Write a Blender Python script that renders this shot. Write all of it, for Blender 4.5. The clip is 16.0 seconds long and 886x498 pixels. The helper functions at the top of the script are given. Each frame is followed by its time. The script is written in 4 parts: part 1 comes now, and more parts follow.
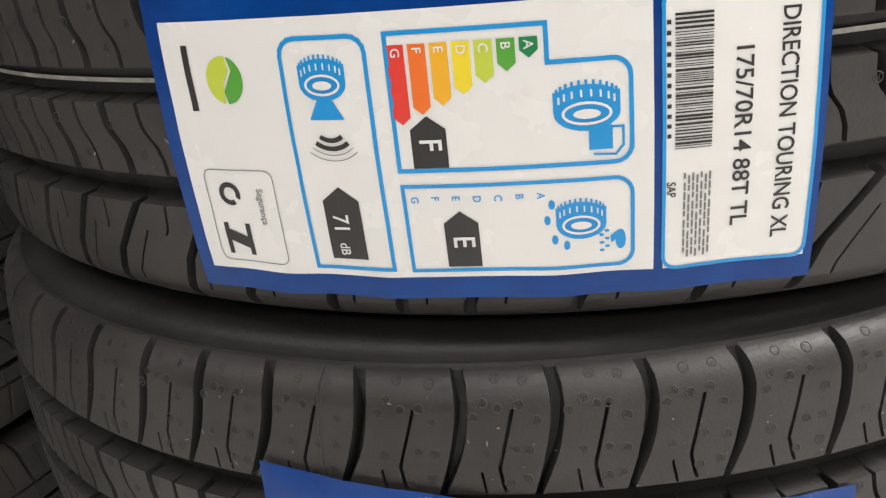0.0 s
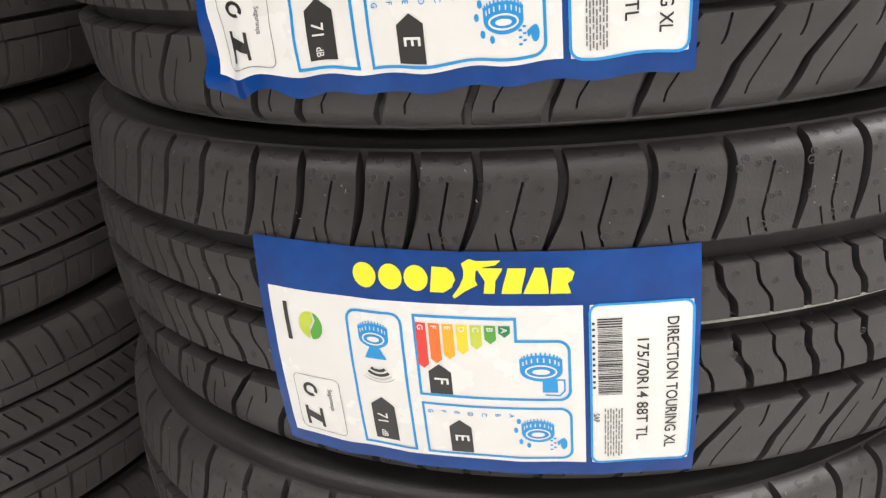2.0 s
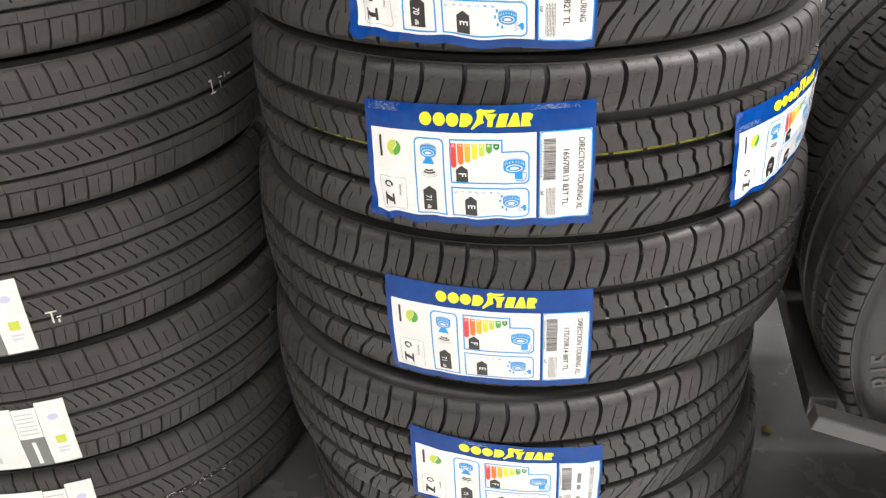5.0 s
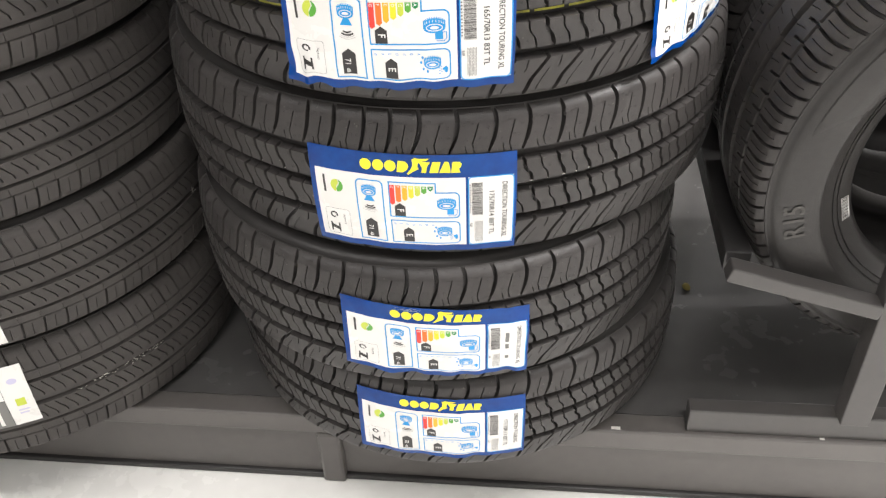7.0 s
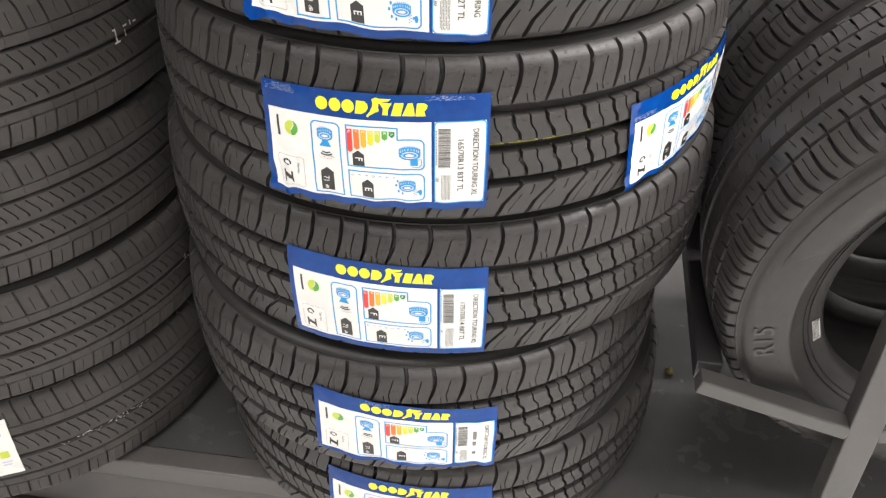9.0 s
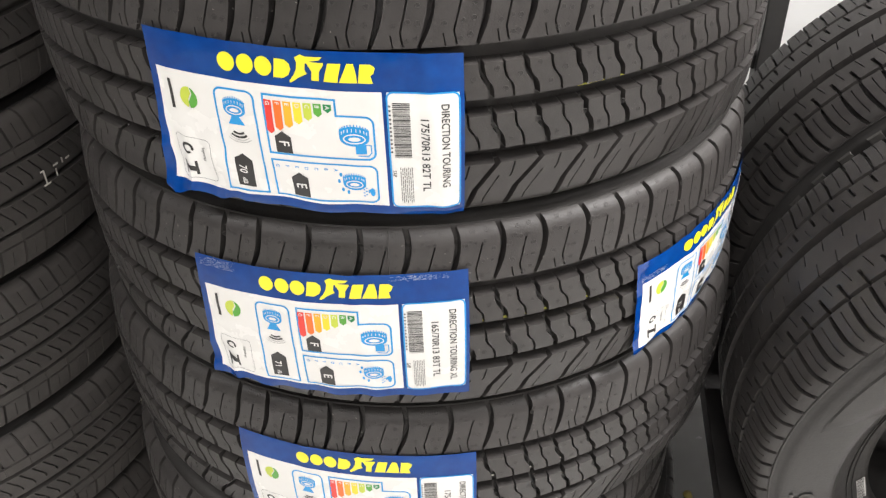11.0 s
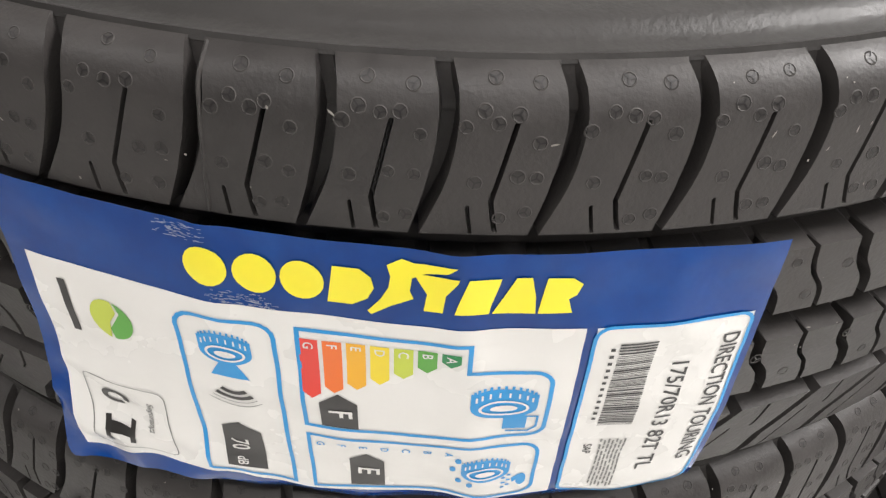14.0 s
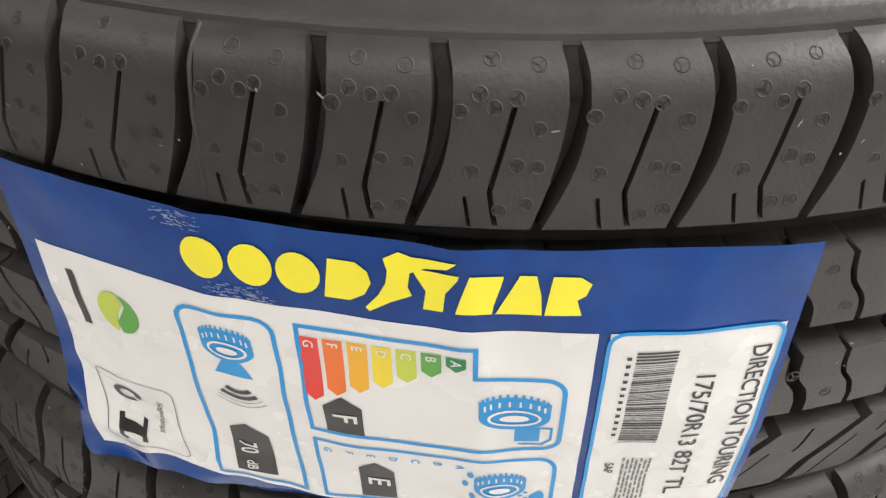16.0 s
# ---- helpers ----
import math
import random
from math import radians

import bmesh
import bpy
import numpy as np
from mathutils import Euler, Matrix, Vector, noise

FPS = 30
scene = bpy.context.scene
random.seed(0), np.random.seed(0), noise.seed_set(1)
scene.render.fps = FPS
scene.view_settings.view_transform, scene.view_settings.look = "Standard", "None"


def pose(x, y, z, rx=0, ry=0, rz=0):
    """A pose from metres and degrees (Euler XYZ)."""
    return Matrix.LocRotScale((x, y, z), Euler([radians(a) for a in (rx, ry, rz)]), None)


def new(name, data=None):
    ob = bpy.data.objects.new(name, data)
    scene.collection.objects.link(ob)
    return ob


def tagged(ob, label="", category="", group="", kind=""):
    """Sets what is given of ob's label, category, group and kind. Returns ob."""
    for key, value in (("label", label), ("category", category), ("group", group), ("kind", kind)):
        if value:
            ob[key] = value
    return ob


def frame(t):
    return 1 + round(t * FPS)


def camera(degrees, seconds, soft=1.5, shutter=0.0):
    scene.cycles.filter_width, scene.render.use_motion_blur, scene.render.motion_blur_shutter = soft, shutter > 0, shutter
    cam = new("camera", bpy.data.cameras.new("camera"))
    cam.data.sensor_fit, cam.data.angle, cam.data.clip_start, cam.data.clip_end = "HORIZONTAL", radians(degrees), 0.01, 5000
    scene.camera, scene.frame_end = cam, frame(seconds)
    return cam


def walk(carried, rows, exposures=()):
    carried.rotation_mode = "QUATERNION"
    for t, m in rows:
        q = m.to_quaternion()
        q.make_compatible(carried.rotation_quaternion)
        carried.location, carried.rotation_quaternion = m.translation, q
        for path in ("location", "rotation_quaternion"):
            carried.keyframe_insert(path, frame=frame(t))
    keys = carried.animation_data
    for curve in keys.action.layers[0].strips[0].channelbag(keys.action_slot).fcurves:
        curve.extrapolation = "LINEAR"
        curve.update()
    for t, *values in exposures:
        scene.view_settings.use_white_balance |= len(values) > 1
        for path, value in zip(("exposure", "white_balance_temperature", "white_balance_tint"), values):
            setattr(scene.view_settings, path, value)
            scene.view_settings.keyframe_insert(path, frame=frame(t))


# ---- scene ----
cam = camera(53.84, 16.0, soft=1.3)
S = 0.888  # the plan's units in metres: the nominal tyre diameters set it
ROWS = [
    (0.0, 0.0059, 0.0027, 0.6236, 68.801, 5.612, 8.523),
    (0.5, 0.0159, -0.0256, 0.6308, 67.596, 4.251, 8.813),
    (1.0, 0.0292, -0.0456, 0.6964, 65.241, 5.301, 9.875),
    (1.5, 0.0403, -0.0669, 0.7282, 66.448, 4.661, 11.841),
    (2.0, 0.0507, -0.0835, 0.7657, 67.601, 4.773, 12.462),
    (2.5, 0.0598, -0.1185, 0.8012, 68.772, 3.993, 13.194),
    (3.0, 0.0698, -0.2054, 0.8741, 66.502, 3.190, 12.467),
    (5.5, 0.0767, -0.4575, 1.0754, 57.498, 2.309, 9.168),
    (6.0, 0.0697, -0.4607, 1.0594, 53.863, 1.577, 7.623),
    (6.5, 0.0743, -0.4498, 1.0495, 52.447, 1.594, 6.202),
    (7.0, 0.0819, -0.4455, 1.0535, 52.279, 1.800, 5.390),
    (7.5, 0.0903, -0.4236, 1.0667, 52.202, 0.377, 5.917),
    (8.0, 0.0941, -0.4104, 1.0984, 52.448, -0.287, 6.047),
    (10.5, 0.1657, -0.3001, 1.1623, 53.562, -0.113, 12.558),
    (11.0, 0.1225, -0.2252, 1.1650, 55.249, 1.358, 7.595),
    (11.5, 0.0772, -0.1591, 1.1774, 58.472, 0.964, 4.425),
    (12.0, 0.0495, -0.1393, 1.1807, 58.611, -1.084, 1.320),
    (12.5, 0.0800, -0.1205, 1.2023, 57.232, -2.123, 6.991),
    (13.0, 0.1331, -0.0712, 1.2869, 53.157, -3.398, 14.917),
    (13.5, 0.0759, 0.0174, 1.3132, 49.041, -2.177, 11.815),
    (14.0, 0.0133, 0.0989, 1.2738, 48.111, -2.080, 5.205),
    (14.5, 0.0194, 0.1047, 1.2517, 48.972, -3.234, 7.332),
    (15.0, 0.0337, 0.0941, 1.2523, 49.161, -1.160, 9.119),
    (15.5, 0.0353, 0.0959, 1.2562, 49.323, -0.133, 9.809),
    (16.0, 0.0329, 0.1035, 1.2607, 50.157, 0.559, 10.220),
]
walk(cam, [(t, pose(S * x, S * y, S * z, rx, ry, rz)) for t, x, y, z, rx, ry, rz in ROWS], exposures=[(0.0, -0.58), (0.5, -0.56), (1.2, -0.30), (2.0, -0.26), (3.0, -0.26), (3.2, -0.25), (5.5, -0.05), (6.2, -0.08), (8.2, -0.06), (10.5, -0.12), (11.5, -0.38), (12.6, -0.46), (13.5, -0.44), (14.3, -0.74), (16.0, -0.74)])

# ---- light ----
world = bpy.data.worlds.new("world")
scene.world = world
world.use_nodes = True
world.node_tree.nodes["Background"].inputs[0].default_value = (0.9, 0.95, 1.0, 1)
world.node_tree.nodes["Background"].inputs[1].default_value = 0.3


def ceiling_or_fill_lamp(x, y, w, d, power):
    data = bpy.data.lights.new("ceiling_or_fill_lamp", "AREA")
    data.shape, data.size, data.size_y, data.energy = "RECTANGLE", w, d, power
    data.color = (1.0, 0.968, 0.952)
    ob = new("ceiling_or_fill_lamp", data)
    ob.location = (x, y, 2.95)
    return ob


# The last one, 215 W, is an added fill that brightens the north wall.
for lx, ly, power in ((-2.0, -0.70, 44), (0.3, -0.70, 44), (2.6, -0.70, 44), (-0.9, -3.2, 46), (1.5, -3.2, 46), (2.0, 0.45, 215)):
    ceiling_or_fill_lamp(lx, ly, 1.5, 0.35, power)

# ---- materials ----


def material(name, colour, rough=0.5, metal=0.0, second=None, scale=40.0, bump=0.0, bump_scale=300.0, detail=4.0, coat=0.0, specular=0.5, rough_var=0.0, objects=False, low=0.35, high=0.7):
    m = bpy.data.materials.new(name)
    m.use_nodes = True
    nt = m.node_tree
    b = nt.nodes["Principled BSDF"]
    b.inputs["Base Color"].default_value = (*colour, 1)
    b.inputs["Roughness"].default_value = rough
    b.inputs["Metallic"].default_value = metal
    b.inputs["Specular IOR Level"].default_value = specular
    b.inputs["Coat Weight"].default_value = coat
    b.inputs["Coat Roughness"].default_value = 0.08
    tc = nt.nodes.new("ShaderNodeTexCoord")
    if second is not None or rough_var:
        n1 = nt.nodes.new("ShaderNodeTexNoise")
        n1.inputs["Scale"].default_value, n1.inputs["Detail"].default_value = scale, detail
        n2 = nt.nodes.new("ShaderNodeTexNoise")
        n2.inputs["Scale"].default_value, n2.inputs["Detail"].default_value = scale * 7, 3
        nt.links.new(tc.outputs["Object"], n1.inputs["Vector"])
        nt.links.new(tc.outputs["Object"], n2.inputs["Vector"])
        mul = nt.nodes.new("ShaderNodeMath")
        mul.operation = "MULTIPLY_ADD"
        mul.inputs[1].default_value = 0.4
        nt.links.new(n2.outputs["Fac"], mul.inputs[0])
        sc = nt.nodes.new("ShaderNodeMath")
        sc.operation = "MULTIPLY"
        sc.inputs[1].default_value = 0.6
        nt.links.new(n1.outputs["Fac"], sc.inputs[0])
        nt.links.new(sc.outputs[0], mul.inputs[2])
        ramp = nt.nodes.new("ShaderNodeMapRange")
        ramp.inputs["From Min"].default_value, ramp.inputs["From Max"].default_value = low, high
        nt.links.new(mul.outputs[0], ramp.inputs["Value"])
        if second is not None:
            mix = nt.nodes.new("ShaderNodeMix")
            mix.data_type = "RGBA"
            mix.inputs["A"].default_value, mix.inputs["B"].default_value = (*colour, 1), (*second, 1)
            nt.links.new(ramp.outputs["Result"], mix.inputs["Factor"])
            nt.links.new(mix.outputs["Result"], b.inputs["Base Color"])
        if rough_var:
            rr = nt.nodes.new("ShaderNodeMapRange")
            rr.inputs["To Min"].default_value, rr.inputs["To Max"].default_value = rough - rough_var, rough + rough_var
            nt.links.new(ramp.outputs["Result"], rr.inputs["Value"])
            nt.links.new(rr.outputs["Result"], b.inputs["Roughness"])
    if bump:
        nb = nt.nodes.new("ShaderNodeTexNoise")
        nb.inputs["Scale"].default_value, nb.inputs["Detail"].default_value = bump_scale, 4
        nt.links.new(tc.outputs["Object"], nb.inputs["Vector"])
        bp = nt.nodes.new("ShaderNodeBump")
        bp.inputs["Strength"].default_value, bp.inputs["Distance"].default_value = bump, 0.001
        nt.links.new(nb.outputs["Fac"], bp.inputs["Height"])
        nt.links.new(bp.outputs["Normal"], b.inputs["Normal"])
    return m


RUBBER = material("tread_rubber", (0.0285, 0.0262, 0.0253), 0.47, second=(0.046, 0.0418, 0.0400), scale=18, bump=0.14, bump_scale=700, rough_var=0.12, specular=0.32)
RUBBER_OLD = material("dusty_rubber", (0.048, 0.044, 0.042), 0.62, second=(0.068, 0.062, 0.058), scale=14, bump=0.25, bump_scale=600, rough_var=0.06, specular=0.2)
MARK = material("moulding_mark_rubber", (0.034, 0.031, 0.030), 0.6, second=(0.055, 0.050, 0.047), scale=60, specular=0.3)
# Darker than the tread: colour puts in the shade of the moulded recess.
STAR_SHADE = material("recess_shade_rubber", (0.013, 0.012, 0.012), 0.42, specular=0.4)
RAISED = material("raised_letter_rubber", (0.066, 0.062, 0.058), 0.6, specular=0.3)
SIDEWALL = material("sidewall_rubber", (0.025, 0.0235, 0.0225), 0.44, second=(0.040, 0.0375, 0.036), scale=12, bump=0.2, bump_scale=500, rough_var=0.10, specular=0.25)
PAPER = material("glossy_white_paper", (0.715, 0.700, 0.672), 0.28, second=(0.740, 0.727, 0.702), scale=9, specular=0.5, rough_var=0.06, bump=0.6, bump_scale=38)
BLUE = material("printed_dark_blue", (0.0007, 0.031, 0.185), 0.085, second=(0.0018, 0.055, 0.26), scale=16, rough_var=0.03, specular=0.24, bump=1.0, bump_scale=34)
# Pale colour that stands in for glints on the creased film.
CREASE_GLINT = material("painted_crease_glint", (0.36, 0.40, 0.48), 0.35, second=(0.05, 0.11, 0.28), scale=160)
CYAN = material("printed_cyan", (0.0, 0.26, 0.62), 0.35)
YELLOW = material("printed_yellow", (0.86, 0.76, 0.02), 0.35)
INK = material("printed_black", (0.018, 0.016, 0.015), 0.4)
GREY_INK = material("printed_grey", (0.16, 0.16, 0.15), 0.45)
SCALE_COLOURS = [material("printed_" + n, c, 0.35) for n, c in (("red", (0.70, 0.035, 0.02)), ("orange", (0.78, 0.15, 0.01)), ("amber", (0.80, 0.40, 0.01)), ("sun_yellow", (0.80, 0.62, 0.02)), ("lime", (0.50, 0.58, 0.05)), ("green", (0.08, 0.33, 0.03)), ("dark_green", (0.0, 0.20, 0.05)))]
GREY_SOFT = material("pale_grey_print", (0.45, 0.45, 0.45), 0.5)
LILAC = material("faded_lilac_print", (0.52, 0.50, 0.66), 0.5)
STEEL = material("dark_grey_painted_steel", (0.085, 0.078, 0.073), 0.40, second=(0.110, 0.101, 0.095), scale=9, bump=0.08, bump_scale=250, rough_var=0.08)
DECK = material("dark_deck_sheet", (0.066, 0.064, 0.062), 0.26, second=(0.080, 0.0775, 0.075), scale=6, bump=0.05, bump_scale=120, rough_var=0.03)
RACK_STEEL = material("dark_rack_steel", (0.050, 0.047, 0.045), 0.40, second=(0.068, 0.063, 0.060), scale=11, bump=0.10, bump_scale=220, rough_var=0.10)
BLACK_STEEL = material("black_painted_steel", (0.022, 0.021, 0.021), 0.4, second=(0.034, 0.032, 0.031), scale=14, rough_var=0.1)
FLOOR = material("pale_polished_floor", (0.78, 0.77, 0.74), 0.25, second=(0.85, 0.84, 0.81), scale=5, rough_var=0.08)
GREY_WALL = material("grey_painted_wall", (0.36, 0.36, 0.35), 0.7, second=(0.40, 0.40, 0.39), scale=3)
WALL = material("white_painted_wall", (0.84, 0.84, 0.83), 0.6, second=(0.88, 0.88, 0.87), scale=3, bump=0.1, bump_scale=90)
CHIP = material("chipped_bare_spot", (0.62, 0.60, 0.56), 0.6)
DUST = material("pale_dust", (0.22, 0.205, 0.185), 0.9)
CRUMB = material("dry_yellow_crumb", (0.30, 0.24, 0.06), 0.8, second=(0.18, 0.15, 0.04), scale=200)
LINE_WHITE = material("white_marking_paint", (0.75, 0.73, 0.66), 0.6, second=(0.45, 0.43, 0.38), scale=120)
LINE_YELLOW = material("yellow_marking_paint", (0.55, 0.52, 0.05), 0.6, second=(0.20, 0.19, 0.04), scale=120)

# ---- mesh helpers ----


def mesh_object(name, verts, faces, mat, parent=None, smooth=None, label=""):
    me = bpy.data.meshes.new(name)
    me.from_pydata([tuple(v) for v in verts], [], [tuple(f) for f in faces])
    me.materials.append(mat)
    if smooth is not None:
        me.polygons.foreach_set("use_smooth", [True] * len(me.polygons))
        me.set_sharp_from_angle(angle=radians(smooth))
    me.update()
    ob = new(name, me)
    if parent is not None:
        ob.parent = parent
    if label:
        tagged(ob, label)
    return ob


def part(name, bm, mat, parent, label="", smooth=None):
    me = bpy.data.meshes.new(name)
    bm.normal_update()
    bm.to_mesh(me)
    bm.free()
    me.materials.append(mat)
    if smooth is not None:
        me.polygons.foreach_set("use_smooth", [True] * len(me.polygons))
        me.set_sharp_from_angle(angle=radians(smooth))
    ob = new(name, me)
    if parent is not None:
        ob.parent = parent
    if label:
        tagged(ob, label)
    return ob


def box_bm(x0, x1, y0, y1, z0, z1, bevel=0.0, bm=None):
    bm = bm or bmesh.new()
    made = bmesh.ops.create_cube(bm, size=1.0, matrix=Matrix.Translation(((x0 + x1) / 2, (y0 + y1) / 2, (z0 + z1) / 2)) @ Matrix.Diagonal((x1 - x0, y1 - y0, z1 - z0, 1)))
    if bevel:
        edges = list({e for v in made["verts"] for e in v.link_edges})
        bmesh.ops.bevel(bm, geom=edges, offset=bevel, segments=2, affect="EDGES", profile=0.5)
    return bm


def bar_bm(a, b, w, h, bevel=0.002):
    """A square tube from a to b."""
    a, b = Vector(a), Vector(b)
    bm = box_bm(-w / 2, w / 2, -h / 2, h / 2, 0, (b - a).length, bevel)
    d = (b - a).normalized()
    side = Vector((0, 0, 1)).cross(d)
    side = side.normalized() if side.length > 1e-3 else Vector((1, 0, 0))
    up = d.cross(side)
    m = Matrix((side, up, d)).transposed().to_4x4()
    bm.transform(Matrix.Translation(a) @ m)
    return bm


def empty(name, m):
    ob = new(name)
    ob.empty_display_size = 0.05
    ob.matrix_basis = m
    return ob


# ---- the tyres ----


class Profile:
    """The outer line of a tread: a is the way along it from the crown, in metres."""

    def __init__(self, radius, width=0.175):
        self.R, k = radius, width / 0.175
        a = np.linspace(0, 0.086 * k, 430)
        phi = np.where(a < 0.0655 * k, a / 0.46, 0.0655 * k / 0.46 + (a - 0.0655 * k) / (0.0140 * k))
        phi = np.minimum(phi, 1.3)
        da = a[1] - a[0]
        self.a, self.phi = a, phi
        self.z = np.concatenate(([0], np.cumsum(np.cos(phi[1:]) * da)))
        self.r = radius - np.concatenate(([0], np.cumsum(np.sin(phi[1:]) * da)))
        self.end = 0.081 * k

    def at(self, a, depth):
        """Radius and height at a, that far under the surface."""
        s = np.sign(a)
        q = np.abs(a)
        phi = np.interp(q, self.a, self.phi)
        return np.interp(q, self.a, self.r) - depth * np.cos(phi), s * (np.interp(q, self.a, self.z) - depth * np.sin(phi))


class Feature:
    """A groove or sipe across a rib: points (a, metres along the tread), width, depth, and the stretch of a that it cuts."""

    def __init__(self, points, width, depth, lo=-1.0, hi=1.0, taper=1.0, fade=False):
        p = sorted(points)
        self.taper, self.fade = taper, fade
        self.a, self.u = np.array([q[0] for q in p]), np.array([q[1] for q in p])
        self.w, self.d, self.lo, self.hi = width, depth, lo, hi

    def along(self, a):
        return np.interp(a, self.a, self.u)

    def width(self, a):
        """Full width at the shoulder, narrowed by taper towards the crown."""
        q = (np.abs(a) - np.abs(self.a).min()) / max(1e-6, np.abs(self.a).max() - np.abs(self.a).min())
        return self.w * np.interp(q, (0, 0.35, 1), (self.taper, 1, 1))

    def depth(self, a):
        d = np.where((a >= self.lo) & (a <= self.hi), self.d, 0.0)
        if self.fade:  # the floor rises to the surface at the shoulder's edge
            q = (np.abs(a) - np.abs(self.a).min()) / max(1e-6, np.abs(self.a).max() - np.abs(self.a).min())
            d = d * np.interp(q, (0.62, 0.88, 0.97, 1), (1, 0.65, 0.3, 0.0))
        return d


def tread_band(prof, a0, a1, deep0, deep1, features, rows, edges, period):
    """One rib between circumferential grooves. edges: the angles at which pitches begin. deep0, deep1: (half floor, depth) of the grooves beside it."""
    av, dv = [], []
    if deep0:
        av += [a0 - deep0[0], a0 - 0.0012, a0]
        dv += [deep0[1], deep0[1], 0]
    else:
        av, dv = [a0, a0 + 0.0015], [0, 0]
    inner = np.linspace(a0, a1, rows + 2)[1:-1]
    cuts = []
    for f in features:
        for c in (f.lo, f.hi):
            if a0 < c < a1:
                cuts += [c - 0.0003, c + 0.0003]
    inner = np.array(sorted(list(inner) + cuts))
    av += list(inner)
    dv += [0] * len(inner)
    if deep1:
        av += [a1, a1 + 0.0012, a1 + deep1[0]]
        dv += [0, deep1[1], deep1[1]]
    else:
        av += [a1 - 0.0015, a1]
        dv += [0, 0]
    av, dv = np.array(av), np.array(dv)
    clipped = np.clip(av, a0, a1)
    closed = np.ones(len(av))  # grooves run out at the shoulder's edge
    if not deep0:
        closed[0] = 0
    if not deep1:
        closed[-1] = 0
    theta, depth = [], []
    for k in range(len(edges) - 1):
        e0, e1 = edges[k], edges[k + 1]
        stretch = (e1 - e0) * prof.R / period
        for f in features:
            mid = e0 + f.along(clipped) * stretch / prof.R
            half = f.width(clipped) / 2
            lip = np.minimum(0.0007, half * 0.6)
            for off, on in ((-half, 0), (lip - half, 1), (half - lip, 1), (half, 0)):
                theta.append(mid + off / prof.R)
                depth.append(np.maximum(dv, f.depth(clipped) * on * closed))
    theta, depth = np.array(theta).T, np.array(depth).T
    aa = np.repeat(av[:, None], theta.shape[1], 1)
    r, z = prof.at(aa, depth)
    verts = np.stack((r * np.cos(theta), r * np.sin(theta), z), -1).reshape(-1, 3)
    n, m = theta.shape
    i, j = np.meshgrid(np.arange(n - 1), np.arange(m - 1), indexing="ij")
    i, j = i.ravel(), j.ravel()
    faces = np.stack((i * m + j, i * m + j + 1, (i + 1) * m + j + 1, (i + 1) * m + j), -1)
    return verts, faces


def touring_ribs(k):
    """Four ribs of the touring tread: a rounded upper shoulder, two centre ribs, a slanted lower shoulder."""
    deep = 0.0112
    top = [Feature([(0.0385 * k, -0.0062), (0.044 * k, -0.0038), (0.050 * k, -0.0014), (0.056 * k, 0.0004), (0.062 * k, 0.0016), (0.068 * k, 0.0021), (0.074 * k, 0.0017), (0.081 * k, 0.0)], 0.0046, 0.0090, taper=0.55, fade=True),
           Feature([(0.0385 * k, 0.0088), (0.046 * k, 0.0076), (0.081 * k, 0.0105)], 0.0010, 0.0028, 0.0395 * k, 0.0465 * k),
           Feature([(0.0385 * k, 0.0155), (0.042 * k, 0.0145), (0.048 * k, 0.0135), (0.056 * k, 0.0158), (0.067 * k, 0.0188), (0.081 * k, 0.0205)], 0.0013, 0.0038, 0.0400 * k, 0.0670 * k)]
    zig = [(0.005 * k, 0.0030), (0.009 * k, 0.0030), (0.013 * k, 0.0022), (0.018 * k, -0.0018), (0.022 * k, -0.0032), (0.0285 * k, -0.0038)]
    rib2 = [Feature(zig, 0.0039, 0.0085), Feature([(a, u + 0.0155) for a, u in zig], 0.0018, 0.0052)]
    zag = [(-0.0295 * k, 0.0036), (-0.024 * k, 0.0034), (-0.019 * k, 0.0018), (-0.014 * k, -0.0022), (-0.010 * k, -0.0030), (-0.005 * k, -0.0032)]
    rib3 = [Feature([(a, u + 0.008) for a, u in zag], 0.0040, 0.0085), Feature([(a, u + 0.0235) for a, u in zag], 0.0018, 0.0052)]
    low = [Feature([(-0.081 * k, -0.014), (-0.070 * k, -0.0125), (-0.058 * k, -0.0075), (-0.0385 * k, 0.009)], 0.0044, 0.0070, fade=True),
           Feature([(-0.081 * k, -0.0035), (-0.066 * k, -0.0015), (-0.058 * k, 0.0035), (-0.050 * k, 0.0090), (-0.0385 * k, 0.0150)], 0.0010, 0.003, -0.070 * k, -0.049 * k),
           Feature([(-0.081 * k, 0.005), (-0.060 * k, 0.011), (-0.048 * k, 0.0195), (-0.0385 * k, 0.0215)], 0.0012, 0.003, -0.050 * k, -0.0395 * k)]
    return [((-0.081 * k, -0.0390 * k), None, (0.0056, deep), low, 10), ((-0.0285 * k, -0.0054 * k), (0.0056, deep), (0.0058, deep), rib3, 9),
            ((0.0054 * k, 0.0275 * k), (0.0058, deep), (0.0062, deep), rib2, 9), ((0.0390 * k, 0.0810 * k), (0.0062, deep), None, top, 18)]


